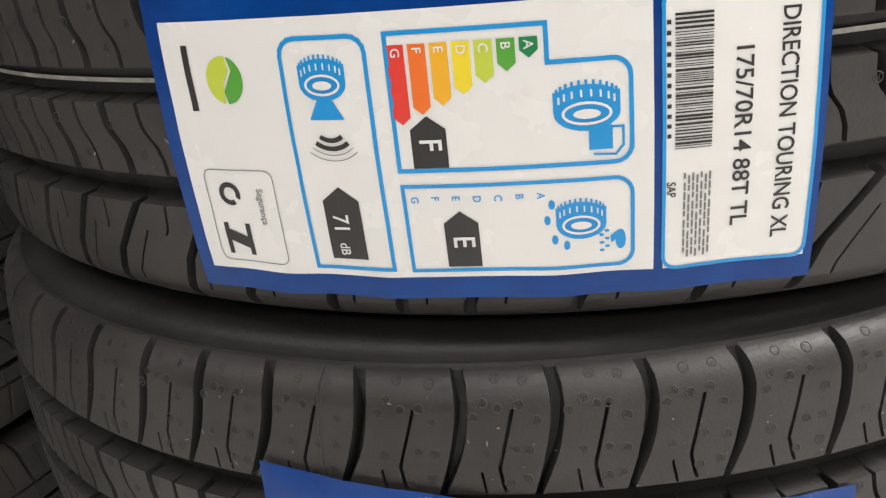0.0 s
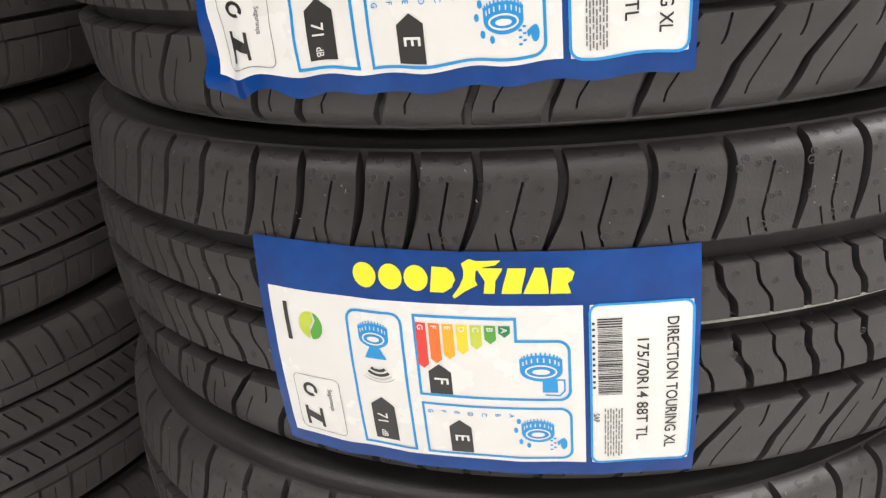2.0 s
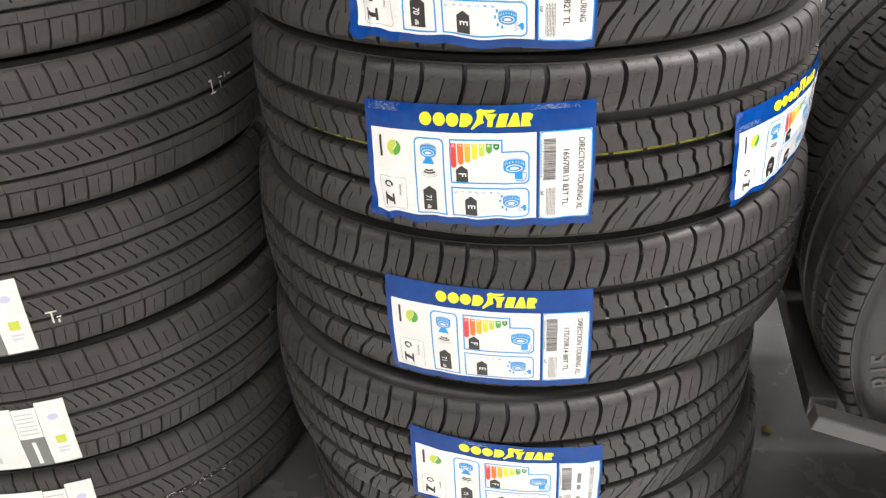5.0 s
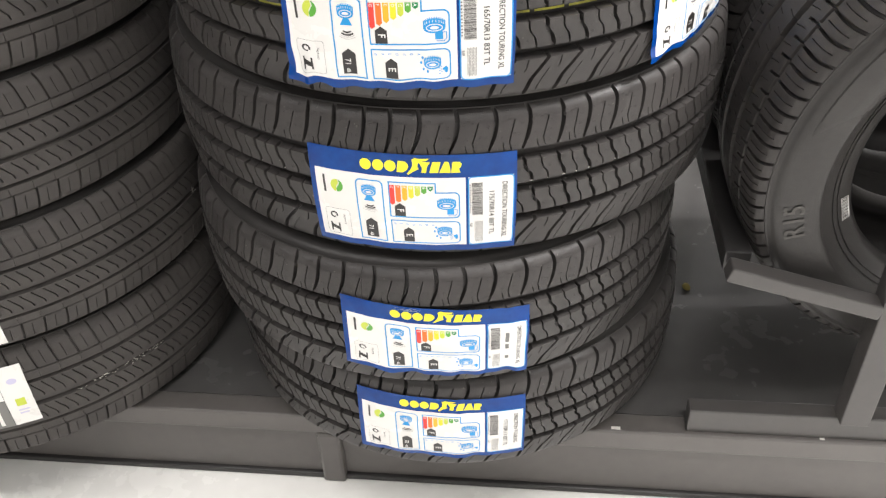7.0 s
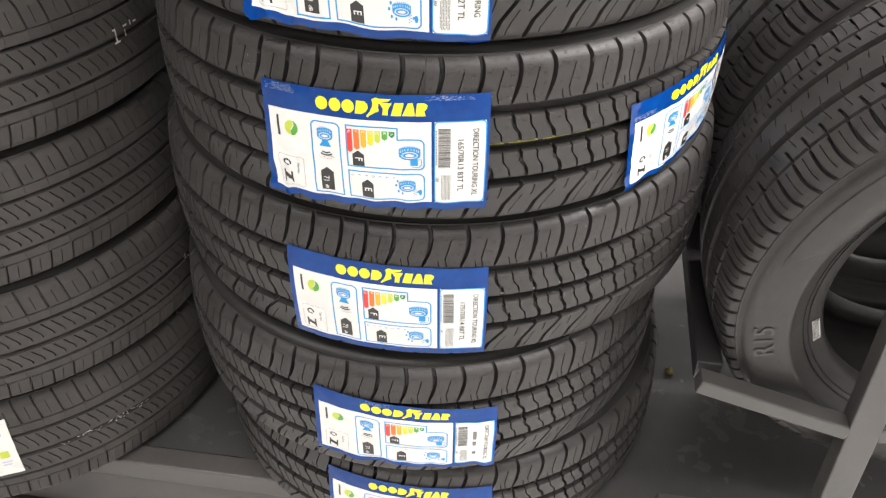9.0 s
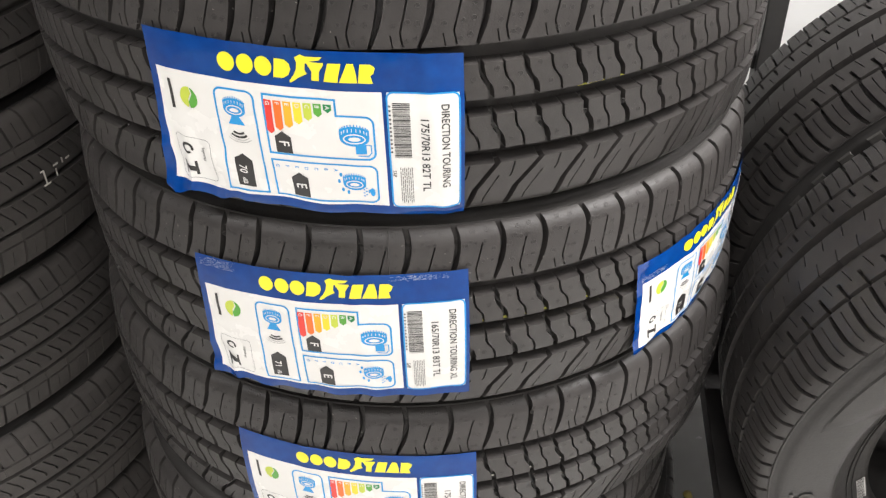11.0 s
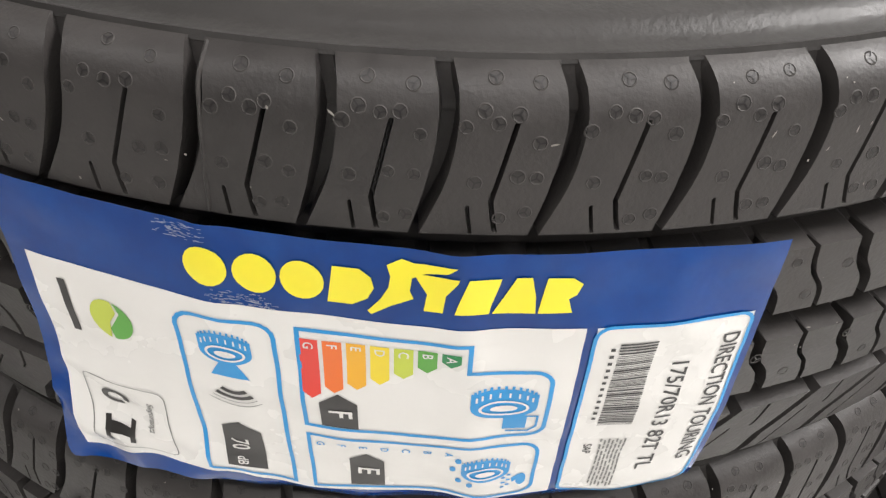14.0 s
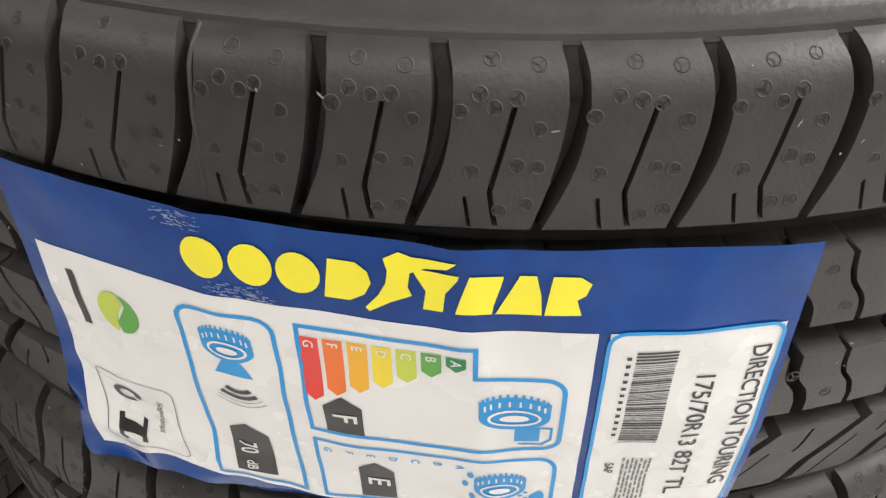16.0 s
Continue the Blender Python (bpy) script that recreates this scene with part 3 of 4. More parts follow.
def sticker(tyre, prof, centre, top, tilt, seed, noise_db, size_lines, wrinkle=0.0006, wave=0.0025, crumple=0.0, label="blue and white paper sticker with coloured efficiency scale", shift=0.0, rot=0.0, squash=1.0, glints=()):
    sh = Sheet(prof, centre, top, tilt, seed, wrinkle, wave, crumple, rot, squash)
    nx, ny = 70, 40
    verts, faces = [], []
    for i in range(nx + 1):
        for j in range(ny + 1):
            verts.append(sh.place(W * i / nx, H * j / ny, 0.0))
    for i in range(nx):
        for j in range(ny):
            q = i * (ny + 1) + j
            faces.append((q, q + 1, q + ny + 2, q + ny + 1))
    st = mesh_object("sticker", verts, faces, BLUE, tyre, 60, label)
    mod = 0.00020
    white = Ink()
    px0, px1, py0, py1 = 0.0058, 0.1562, 0.0245, 0.1075
    qx0, qx1 = 0.1590, 0.2030
    white.rect(px0, py0, px1, py1, 1.0)
    white.onto(sh, "main_panel", PAPER, st, mod)
    right = Ink()
    right.rect(qx0, py0, qx1, py1, 1.0)
    right.onto(sh, "size_panel", PAPER, st, mod)

    def p(fx, fy):
        fx = float(np.interp(fx, (0, 0.245, 0.462, 0.955, 1), (0, 0.285, 0.505, 0.958, 1)))
        return px0 + fx * (px1 - px0), py0 + fy * (py1 - py0)

    def q(fx, fy):
        return qx0 + shift + fx * (qx1 - qx0), py0 + fy * (py1 - py0)

    # the maker's mark on the blue band, as plain shapes
    def mark_x(x):
        return 0.0545 + (x - 0.0545) * 0.95

    for x, w in ((0.0545, 0.0120), (0.0678, 0.0116), (0.0803, 0.0116)):
        mark = Ink()
        mark.oval(mark_x(x + w / 2), 0.0128, 0.475 * w, 0.0061, 20)
        mark.onto(sh, "maker_mark", YELLOW, st, mod * 2, "plain yellow shape of the maker's mark")
    mark = Ink()
    mark.poly([(mark_x(x), y) for x, y in [(0.0942, 0.0070), (0.1010, 0.0072), (0.1040, 0.0095), (0.1048, 0.0128), (0.1030, 0.0165), (0.0990, 0.0190), (0.0925, 0.0190)]])
    mark.onto(sh, "maker_mark", YELLOW, st, mod * 2, "plain yellow shape of the maker's mark")
    mark = Ink()
    mark.poly([(mark_x(x), y) for x, y in [(0.1080, 0.0052), (0.1118, 0.0030), (0.1150, 0.0040), (0.1260, 0.0036), (0.1235, 0.0058), (0.1180, 0.0068), (0.1145, 0.0085), (0.1140, 0.0125), (0.1150, 0.0150), (0.1095, 0.0178), (0.1040, 0.0216), (0.1030, 0.0205), (0.1065, 0.0160), (0.1085, 0.0120), (0.1090, 0.0085)]])
    mark.onto(sh, "maker_mark", YELLOW, st, mod * 2, "plain yellow shape of the maker's mark")
    for outline in ([(0.1150, 0.0072), (0.1265, 0.0072), (0.1262, 0.0085), (0.1232, 0.0130), (0.1226, 0.0188), (0.1176, 0.0188), (0.1184, 0.0132), (0.1158, 0.0088)],
                    [(0.1290, 0.0072), (0.1372, 0.0072), (0.1366, 0.0100), (0.1350, 0.0160), (0.1346, 0.0188), (0.1256, 0.0188), (0.1266, 0.0150)],
                    [(0.1410, 0.0070), (0.1450, 0.0070), (0.1464, 0.0130), (0.1468, 0.0188), (0.1354, 0.0188), (0.1382, 0.0130)],
                    [(0.1490, 0.0072), (0.1556, 0.0072), (0.1584, 0.0092), (0.1572, 0.0128), (0.1552, 0.0142), (0.1566, 0.0188), (0.1474, 0.0188)]):
        mark = Ink()
        mark.poly([(mark_x(x), y) for x, y in outline])
        mark.onto(sh, "maker_mark", YELLOW, st, mod * 2, "plain yellow shape of the maker's mark")

    frames = Ink()
    x0, y0 = p(0.245, 0.075)
    x1, y1 = p(0.42, 0.965)
    frames.path(rounded(x0, y0, x1, y1, 0.005, (1, 1, 0, 0)), 0.0013)
    ax, ay = p(0.462, 0.075)
    bx, by = p(0.955, 0.565)
    nx_, ny_ = p(0.79, 0.205)
    frames.path([(ax, by), (ax, ay), (nx_, ay), (nx_, ny_), *bend(bx - 0.005, ny_ + 0.005, 0.005, 270), *bend(bx - 0.005, by - 0.005, 0.005, 0), (ax, by)], 0.0013)
    cx, cy = p(0.462, 0.625)
    dx, dy = p(0.955, 0.97)
    frames.path([(cx, dy), (cx, cy), *bend(dx - 0.005, cy + 0.005, 0.005, 270), *bend(dx - 0.005, dy - 0.005, 0.005, 0), (cx, dy)], 0.0012)
    frames.path(rounded(qx0, py0, qx1, py1, 0.004), 0.0011)
    for i, letter in enumerate("GFEDCBA"):
        lx, ly = p(0.485 + 0.046 * i, 0.665)
        frames.text(letter, lx - 0.0010, ly, 0.0024, squeeze=0.9)
    frames.onto(sh, "cyan_frames", CYAN, st, mod * 2, "cyan printed frames and letters")
    gaps = Ink()

    def pictogram(name, fx, fy, w, h):
        ink = Ink()
        tx, ty = p(fx, fy)
        tyre_icon(ink, gaps, tx, ty, w, h)
        return ink, tx, ty, name

    ink, tx, ty, name = pictogram("noise_pictogram", 0.328, 0.215, 0.0155, 0.0150)
    ink.poly([(tx - 0.0022, ty + 0.0060), (tx + 0.0022, ty + 0.0060), (tx + 0.0056, ty + 0.0125), (tx - 0.0056, ty + 0.0125)])
    ink.onto(sh, name, CYAN, st, mod * 2)
    ink, tx, ty, name = pictogram("fuel_tyre_pictogram", 0.865, 0.36, 0.0195, 0.0160)
    ink.onto(sh, name, CYAN, st, mod * 2)
    pump = Ink()
    tx, ty = p(0.900, 0.475)
    pump.rect(tx - 0.0045, ty - 0.0035, tx + 0.0022, ty + 0.0035)
    pump.path([(tx + 0.0022, ty - 0.0030), (tx + 0.0052, ty - 0.0030), (tx + 0.0052, ty + 0.0025), (tx + 0.0030, ty + 0.0052), (tx - 0.0030, ty + 0.0048)], 0.0007)
    pump.onto(sh, "fuel_pump_pictogram", CYAN, st, mod * 2)
    ink, tx, ty, name = pictogram("wet_grip_pictogram", 0.845, 0.775, 0.0155, 0.0145)
    for ox, oy in ((-0.0085, -0.0050), (-0.0100, 0.0000), (-0.0080, 0.0065), (-0.0045, 0.0085)):
        ink.oval(tx + ox, ty + oy, 0.0010, 0.0016, 8)
    ink.onto(sh, name, CYAN, st, mod * 2)
    cloud = Ink()
    tx, ty = p(0.925, 0.865)
    cloud.oval(tx + 0.0005, ty, 0.0016, 0.0034, 12)
    cloud.poly([(tx - 0.0003, ty - 0.0030), (tx + 0.0001, ty - 0.0010), (tx - 0.0022, ty + 0.0012), (tx - 0.0026, ty - 0.0012)])
    for i in range(6):
        cloud.oval(tx - 0.0035 - 0.0016 * (i % 2), ty - 0.0030 + 0.0013 * i, 0.0008, 0.0005, 6)
    cloud.onto(sh, "rain_cloud_pictogram", CYAN, st, mod * 2)
    tagged(gaps.onto(sh, "pictogram_relief", PAPER, st, mod * 3), kind="stuff")
    letters = Ink()
    for i, (mat, length) in enumerate(zip(SCALE_COLOURS, (0.395, 0.36, 0.33, 0.295, 0.26, 0.225, 0.185))):
        arrow = Ink()
        fx = 0.482 + 0.0455 * i
        gx0, gy0 = p(fx - 0.0185, 0.115)
        gx1, gy1 = p(fx + 0.0185, length)
        arrow.poly([(gx0, gy0), (gx1, gy0), (gx1, gy1 - 0.0022), ((gx0 + gx1) / 2, gy1), (gx0, gy1 - 0.0022)])
        arrow.onto(sh, "scale_arrow", mat, st, mod * 2)
        letters.text("GFEDCBA"[i], (gx0 + gx1) / 2 - 0.0013, gy0 + 0.0008, 0.0027, squeeze=1.0)
    for word, hx0, hy0, hx1, hy1, ty_, size in (("F", 0.495, 0.365, 0.572, 0.555, 0.445, 0.0066), ("E", 0.545, 0.725, 0.622, 0.955, 0.825, 0.0066), (noise_db, 0.285, 0.625, 0.365, 0.925, 0.735, 0.0052)):
        pointer = Ink()
        house(pointer, *p(hx0, hy0), *p(hx1, hy1))
        pointer.onto(sh, "black_pointer", INK, st, mod * 2)
        letters.text(word, p(hx0, 0)[0] + 0.0026, p(0, ty_)[1], size, squeeze=0.88)
    letters.text("dB", p(0.285, 0.4)[0] + 0.0034, p(0, 0.855)[1], 0.0032, squeeze=0.9)
    tagged(letters.onto(sh, "white_lettering", PAPER, st, mod * 3, "white letters on the pointers"), kind="stuff")
    waves = Ink()
    tx, ty = p(0.33, 0.40)
    for rr in (0.0056, 0.0082):
        waves.arc(tx, ty - 0.0020, rr, 0.0015, 50, 130, 10)
    waves.onto(sh, "sound_wave", INK, st, mod * 2)
    waves = Ink()
    for rr in (0.0103, 0.0121):
        waves.arc(tx, ty - 0.0020, rr, 0.00025, 50, 130, 12)
    waves.onto(sh, "outlined_sound_wave", GREY_INK, st, mod * 2)
    # barcode
    bars = Ink()
    rng = random.Random(5)
    y = q(0, 0.08)[1]
    x0, x1 = q(0.07, 0)[0], q(0.31, 0)[0]
    while y < q(0, 0.54)[1]:
        w = rng.choice((0.00025, 0.00045, 0.0007))
        bars.rect(x0, y, x1, y + w, 0.02)
        y += w + rng.choice((0.0003, 0.0005, 0.0006))
    for i in range(12):
        yy = q(0, 0.10)[1] + 0.0029 * i
        bars.rect(q(0.018, 0)[0], yy, q(0.045, 0)[0], yy + 0.0012)
    tagged(bars.onto(sh, "barcode", INK, st, mod * 2), kind="stuff")
    words = Ink()
    words.text(size_lines[0], q(0.745, 0)[0], q(0, 0.085)[1], 0.0050, length=0.0690 if size_lines[0].endswith("XL") else 0.0605)
    words.onto(sh, "tread_name_writing", INK, st, mod * 2)
    if size_lines[1]:
        words = Ink()
        words.text(size_lines[1], q(0.455, 0)[0], q(0, 0.19)[1], 0.0050, length=0.0550)
        words.onto(sh, "size_writing", INK, st, mod * 2)
    else:
        words = Ink()
        for i, n in enumerate((0.017, 0.008, 0.006)):
            words.rect(q(0.43, 0)[0] + 0.0006, q(0, 0.19)[1] + 0.021 * i, q(0.43, 0)[0] + 0.0048, q(0, 0.19)[1] + 0.021 * i + n)
        words.onto(sh, "size_bars", GREY_INK, st, mod * 2)
    words = Ink()
    words.text("SAP", q(0.02, 0)[0], q(0, 0.66)[1], 0.0026)
    words.onto(sh, "code_writing", INK, st, mod * 2)
    grey = Ink()
    sx0, sy0 = p(0.035, 0.565)
    sx1, sy1 = p(0.185, 0.96)
    grey.path(rounded(sx0, sy0, sx1, sy1, 0.003), 0.0003)
    grey.text("Seguran\u00e7a", p(0.150, 0)[0] - 0.0008, p(0, 0.64)[1], 0.0024, squeeze=0.9)
    grey.onto(sh, "safety_frame", GREY_INK, st, mod * 2)
    grey = Ink()
    ox, oy = p(0.085, 0.665)
    grey.arc(ox, oy, 0.0032, 0.0018, 60, 390, 18)
    ox, oy = p(0.085, 0.86)
    grey.poly([(ox - 0.0052, oy - 0.0058), (ox - 0.0034, oy - 0.0058), (ox - 0.0034, oy - 0.0036), (ox + 0.0034, oy - 0.0010), (ox + 0.0034, oy - 0.0058), (ox + 0.0052, oy - 0.0058), (ox + 0.0052, oy + 0.0058), (ox + 0.0034, oy + 0.0058), (ox + 0.0034, oy + 0.0034), (ox - 0.0034, oy + 0.0008), (ox - 0.0034, oy + 0.0058), (ox - 0.0052, oy + 0.0058)])
    grey.onto(sh, "safety_emblem", INK, st, mod * 2)
    grey = Ink()
    cx, cy = p(0.052, 0.085)
    grey.rect(cx - 0.0012, cy, cx + 0.0012, cy + 0.0205)
    grey.onto(sh, "programme_name_bar", INK, st, mod * 2, "plain grey bar")
    grey = Ink()
    for i in range(7):
        lx, ly = q(0.13 + 0.028 * i, 0.63 + 0.01 * (i % 2))
        for j in range(9):
            y0_ = ly + 0.0030 * j
            grey.rect(lx, y0_, lx + 0.0006, y0_ + (0.0026 if (i * 5 + j * 3) % 4 else 0.0018))
    tagged(grey.onto(sh, "small_print", GREY_INK, st, mod * 2, "lines of small print"), kind="stuff")
    for sx, sy, wide, tall in glints:  # broken glints along a crease, painted as fine pale strokes
        glint_ink, chance = Ink(), random.Random(int(sx * 1e4) + seed)
        for i in range(int(wide * tall * 0.9e6)):
            x0, y0 = sx + wide * chance.betavariate(2, 2), sy + tall * chance.random()
            long = chance.uniform(0.0003, 0.0020)
            glint_ink.rect(x0, y0, x0 + long, y0 + chance.uniform(0.00010, 0.00030), 0.003)
        tagged(glint_ink.onto(sh, "glint", CREASE_GLINT, st, mod * 2.5, "pale strokes painted as glints along a crease"), kind="stuff")
    leaf = Ink()
    lx, ly = p(0.128, 0.215)
    leaf.poly([(lx + 0.0066 * math.cos(radians(a)), ly + 0.0074 * math.sin(radians(a))) for a in range(100, 281, 15)] + [(lx + 0.002, ly - 0.003), (lx - 0.0005, ly + 0.001)])
    leaf.onto(sh, "yellow_swirl", SCALE_COLOURS[4], st, mod * 2)
    leaf = Ink()
    leaf.poly([(lx + 0.0066 * math.cos(radians(a)), ly + 0.0074 * math.sin(radians(a))) for a in range(-75, 96, 15)] + [(lx - 0.0008, ly + 0.0035), (lx + 0.001, ly + 0.0005), (lx + 0.003, ly - 0.003)])
    leaf.onto(sh, "green_swirl", SCALE_COLOURS[5], st, mod * 2)
    return st


# ---- the room ----


def structure(name, bm, mat, label):
    return tagged(part(name, bm, mat, None, label), label, "", "", "structure")


structure("floor", box_bm(-5, 5, -7, 1.25, -0.1, 0.0), FLOOR, "pale polished shop floor with faint veins")
structure("wall_north", box_bm(-5, 5, 1.25, 1.37, -0.1, 3.6), WALL, "plain white painted wall behind the tyre display")
structure("wall_south", box_bm(-5, 5, -7.1, -7.0, -0.1, 3.6), GREY_WALL, "plain grey wall")
structure("wall_west", box_bm(-5.1, -5.0, -7, 1.25, -0.1, 3.6), GREY_WALL, "plain grey wall")
structure("wall_east", box_bm(5.0, 5.1, -7, 1.25, -0.1, 3.6), GREY_WALL, "plain grey wall")
structure("ceiling", box_bm(-5, 5, -7, 1.25, 3.6, 3.7), GREY_WALL, "plain grey ceiling")

# ---- the display platform ----
DECK_Z, FRONT = 0.14, 0.342
platform = tagged(empty("display_platform", pose(0, 0, 0)), "low dark grey steel platform along the shop floor", "platform")
part("deck", box_bm(-2.4, 2.4, FRONT + 0.035, 1.245, DECK_Z - 0.02, DECK_Z - 0.001), DECK, platform, "dark sheet deck")
part("front_rail", box_bm(-2.4, 2.4, FRONT, FRONT + 0.034, DECK_Z - 0.034, DECK_Z + 0.001, 0.003), STEEL, platform, "square steel tube along the edge")
part("front_panel", box_bm(-2.4, 2.4, FRONT + 0.010, FRONT + 0.016, 0.012, DECK_Z - 0.034), STEEL, platform, "grey sheet panel")
part("panel_lip", box_bm(-2.4, 2.4, FRONT + 0.006, FRONT + 0.011, DECK_Z - 0.043, DECK_Z - 0.035), STEEL, platform)
part("bottom_rail", box_bm(-2.4, 2.4, FRONT + 0.004, FRONT + 0.018, 0.001, 0.011, 0.002), BLACK_STEEL, platform)
for px_ in (-1.45, -0.185, 1.08):
    part("post", box_bm(px_ - 0.017, px_ + 0.017, FRONT - 0.002, FRONT + 0.030, 0.0, DECK_Z - 0.034, 0.005), STEEL, platform)
for i, (cx_, cw) in enumerate(((0.205, 0.012), (0.475, 0.006), (0.62, 0.007), (0.66, 0.012))):
    part("paint_chip", box_bm(cx_, cx_ + cw, FRONT + 0.004, FRONT + 0.009, DECK_Z - 0.001, DECK_Z + 0.0016), CHIP, platform, "bare pale spot in the paint")

# ---- the main stack ----
STACK = [
    # x, y and z of the centre, radius, width, rim, the angles of some cross grooves
    (-0.019, 0.568, 0.2335, 0.3170, 0.164, 0.186, (-96.5, -89.9, -83.0, -76.5, -69.5)),
    (-0.040, 0.549, 0.4020, 0.3130, 0.177, 0.186, (-103.1, -96.6, -90.2, -84.4, -78.8, -72.9, -66.4, -60.4, -53.6)),
    (-0.024, 0.586, 0.5800, 0.3370, 0.179, 0.200, (-108.6, -103.8, -98.5, -94.1, -89.5, -83.4, -77.1)),
    (-0.019, 0.557, 0.7570, 0.3130, 0.176, 0.186, (-101.8, -94.7, -87.9, -81.8, -75.5, -69.5, -63.8)),
    (-0.023, 0.565, 0.9290, 0.3160, 0.173, 0.186, (-99.2, -94.5, -88.9, -82.9, -77.4, -71.2, -65.9)),
    (-0.020, 0.567, 1.0990, 0.3160, 0.172, 0.186, (-102.8, -96.4, -90.8, -85.9, -80.7, -75.2, -69.7)),
]
LINES = [None, None, (LINE_WHITE, 0.0, 0.0016, 0.0, "thin white paint line in the centre groove", -180, 180), (LINE_YELLOW, 0.0, 0.0022, 0.9, "broken yellow-green paint line in the centre groove", -180, 180), (LINE_YELLOW, 0.0010, 0.0012, 0.35, "faint yellow paint line", -59.2, -18), None]
TYRE_LABELS = ["new black touring tyre at the bottom of a stack", "new black touring tyre with a creased sticker, in a stack", "new black touring tyre with white paint line, lying in a stack",
               "new black touring tyre with two stickers, lying in a stack", "new black touring tyre with a crumpled sticker, lying in a stack", "new black touring tyre on top of a stack, wrinkled sticker"]
tyres = []
for i, ((x, y, z, R, w, rim, cuts), line, lab) in enumerate(zip(STACK, LINES, TYRE_LABELS)):
    tyres.append(make_tyre("tyre", pose(x, y, z), R, w, rim, touring_ribs(w / 0.165), 0.0315, RUBBER, lab, "tyre", "tyres of the middle stack", 11 + i, line, cuts, 0.0 if i else 0.0120))
for i in (1, 2, 3, 4, 5):
    vent_marks(*tyres[i], STACK[i][4] / 0.165, STACK[i][6], 31 + i)


def mould_line(tyre, prof, k, angle):
    """A thin raised flash line across the upper shoulder."""
    v, f = [], []
    n = 24
    for i in range(n + 1):
        a = (0.0395 + (0.0800 - 0.0395) * i / n) * k
        for off, lift in ((-0.0006, -0.0001), (-0.00015, 0.0006), (0.00015, 0.0006), (0.0006, -0.0001)):
            r, z = prof.at(np.array([a]), np.array([-lift]))
            t = radians(angle) + off / prof.R + 0.0004 * math.sin(i * 0.9)
            v.append((float(r[0]) * math.cos(t), float(r[0]) * math.sin(t), float(z[0])))
    for i in range(n):
        for j in range(3):
            b = i * 4 + j
            f.append((b, b + 1, b + 5, b + 4))
    mesh_object("mould_line", v, f, RUBBER, tyre, 50, "thin raised mould flash line")


for i, angle in ((5, -95.8), (3, -84.0), (1, -99.0)):
    mould_line(*tyres[i], STACK[i][4] / 0.165, angle)


def dust(tyre, prof, k, seed, count):
    """Pale grains and threads of dust caught on the ribs."""
    rng = random.Random(seed)
    v, f = [], []
    for _ in range(count):
        a0, t0 = rng.choice((rng.uniform(-0.030, 0.030), rng.uniform(0.040, 0.076))) * k, radians(rng.uniform(-150, -35))
        size, long = rng.uniform(0.00015, 0.0004), rng.choice((1, 1, 1.5, 3.5))
        turn, b = rng.uniform(0, 3.14), len(v)
        for i in range(5):
            q = 2 * math.pi * i / 5
            x, y = size * long * math.cos(q), size * math.sin(q) * rng.uniform(0.6, 1.2)
            x, y = x * math.cos(turn) - y * math.sin(turn), x * math.sin(turn) + y * math.cos(turn)
            r, z = prof.at(np.array([a0 + y]), np.array([-0.00025]))
            t = t0 + x / prof.R
            v.append((float(r[0]) * math.cos(t), float(r[0]) * math.sin(t), float(z[0])))
        f.append(tuple(range(b, b + 5)))
    tagged(mesh_object("dust", v, f, DUST, tyre, None, "pale grains of dust"), kind="stuff")


for i in range(6):
    dust(*tyres[i], STACK[i][4] / 0.165, 70 + i, 120)
TOP = ("DIRECTION TOURING XL", "DIRECTION TOURING")
sticker(*tyres[0], -88.8, 0.0535, -0.032, 1, "70", (TOP[1], "175/70R13 82T TL"), 0.0008, 0.004, 0.3, squash=0.90)
sticker(*tyres[1], -84.6, 0.0395, -0.102, 2, "71", (TOP[0], ""), 0.0012, 0.006, 0.3, squash=0.86, glints=((0.058, 0.001, 0.030, 0.005),))
sticker(*tyres[2], -91.0, 0.0435, -0.01, 3, "71", (TOP[0], "175/70R14 88T TL"), 0.0004, 0.0015)
sticker(*tyres[3], -92.8, 0.0515, 0.032, 4, "71", (TOP[0], "165/70R13 83T TL"), 0.0009, 0.003, 0.9, glints=((0.002, 0.001, 0.034, 0.007), (0.150, 0.001, 0.045, 0.004)))
sticker(*tyres[3], -29.9, 0.0250, 0.055, 6, "71", (TOP[0], "165/70R13 83T TL"), 0.0010, 0.004, 0.5, rot=0.08, squash=0.84, glints=((0.001, 0.016, 0.034, 0.006),))
sticker(*tyres[4], -92.5, 0.0420, -0.042, 5, "70", (TOP[1], "175/70R13 82T TL"), 0.0012, 0.004, 1.3)
sticker(*tyres[5], -88.4, 0.0380, -0.024, 7, "70", (TOP[1], "175/70R13 82T TL"), 0.0012, 0.004, 1.3, shift=0.0042, glints=((0.046, 0.0005, 0.016, 0.005), (0.058, 0.0195, 0.020, 0.0045)))

# ---- the neighbouring stack ----
LX, LY, LR = -0.695, 0.545, 0.332
LEFT = [(0.2335, 0.187)] + [(0.4095 + 0.1655 * i, 0.1655) for i in range(6)]
left_tyres = []
for i, (z, w) in enumerate(LEFT):
    left_tyres.append(make_tyre("tyre", pose(LX + 0.004 * math.sin(i * 2.3), LY + 0.004 * math.cos(i * 1.7), z), LR, w, 0.21, comfort_ribs(w / 0.165), 0.026, RUBBER_OLD, "black road tyre lying in a tall stack in shade", "tyre", "tyres of the side stack", 40 + i))


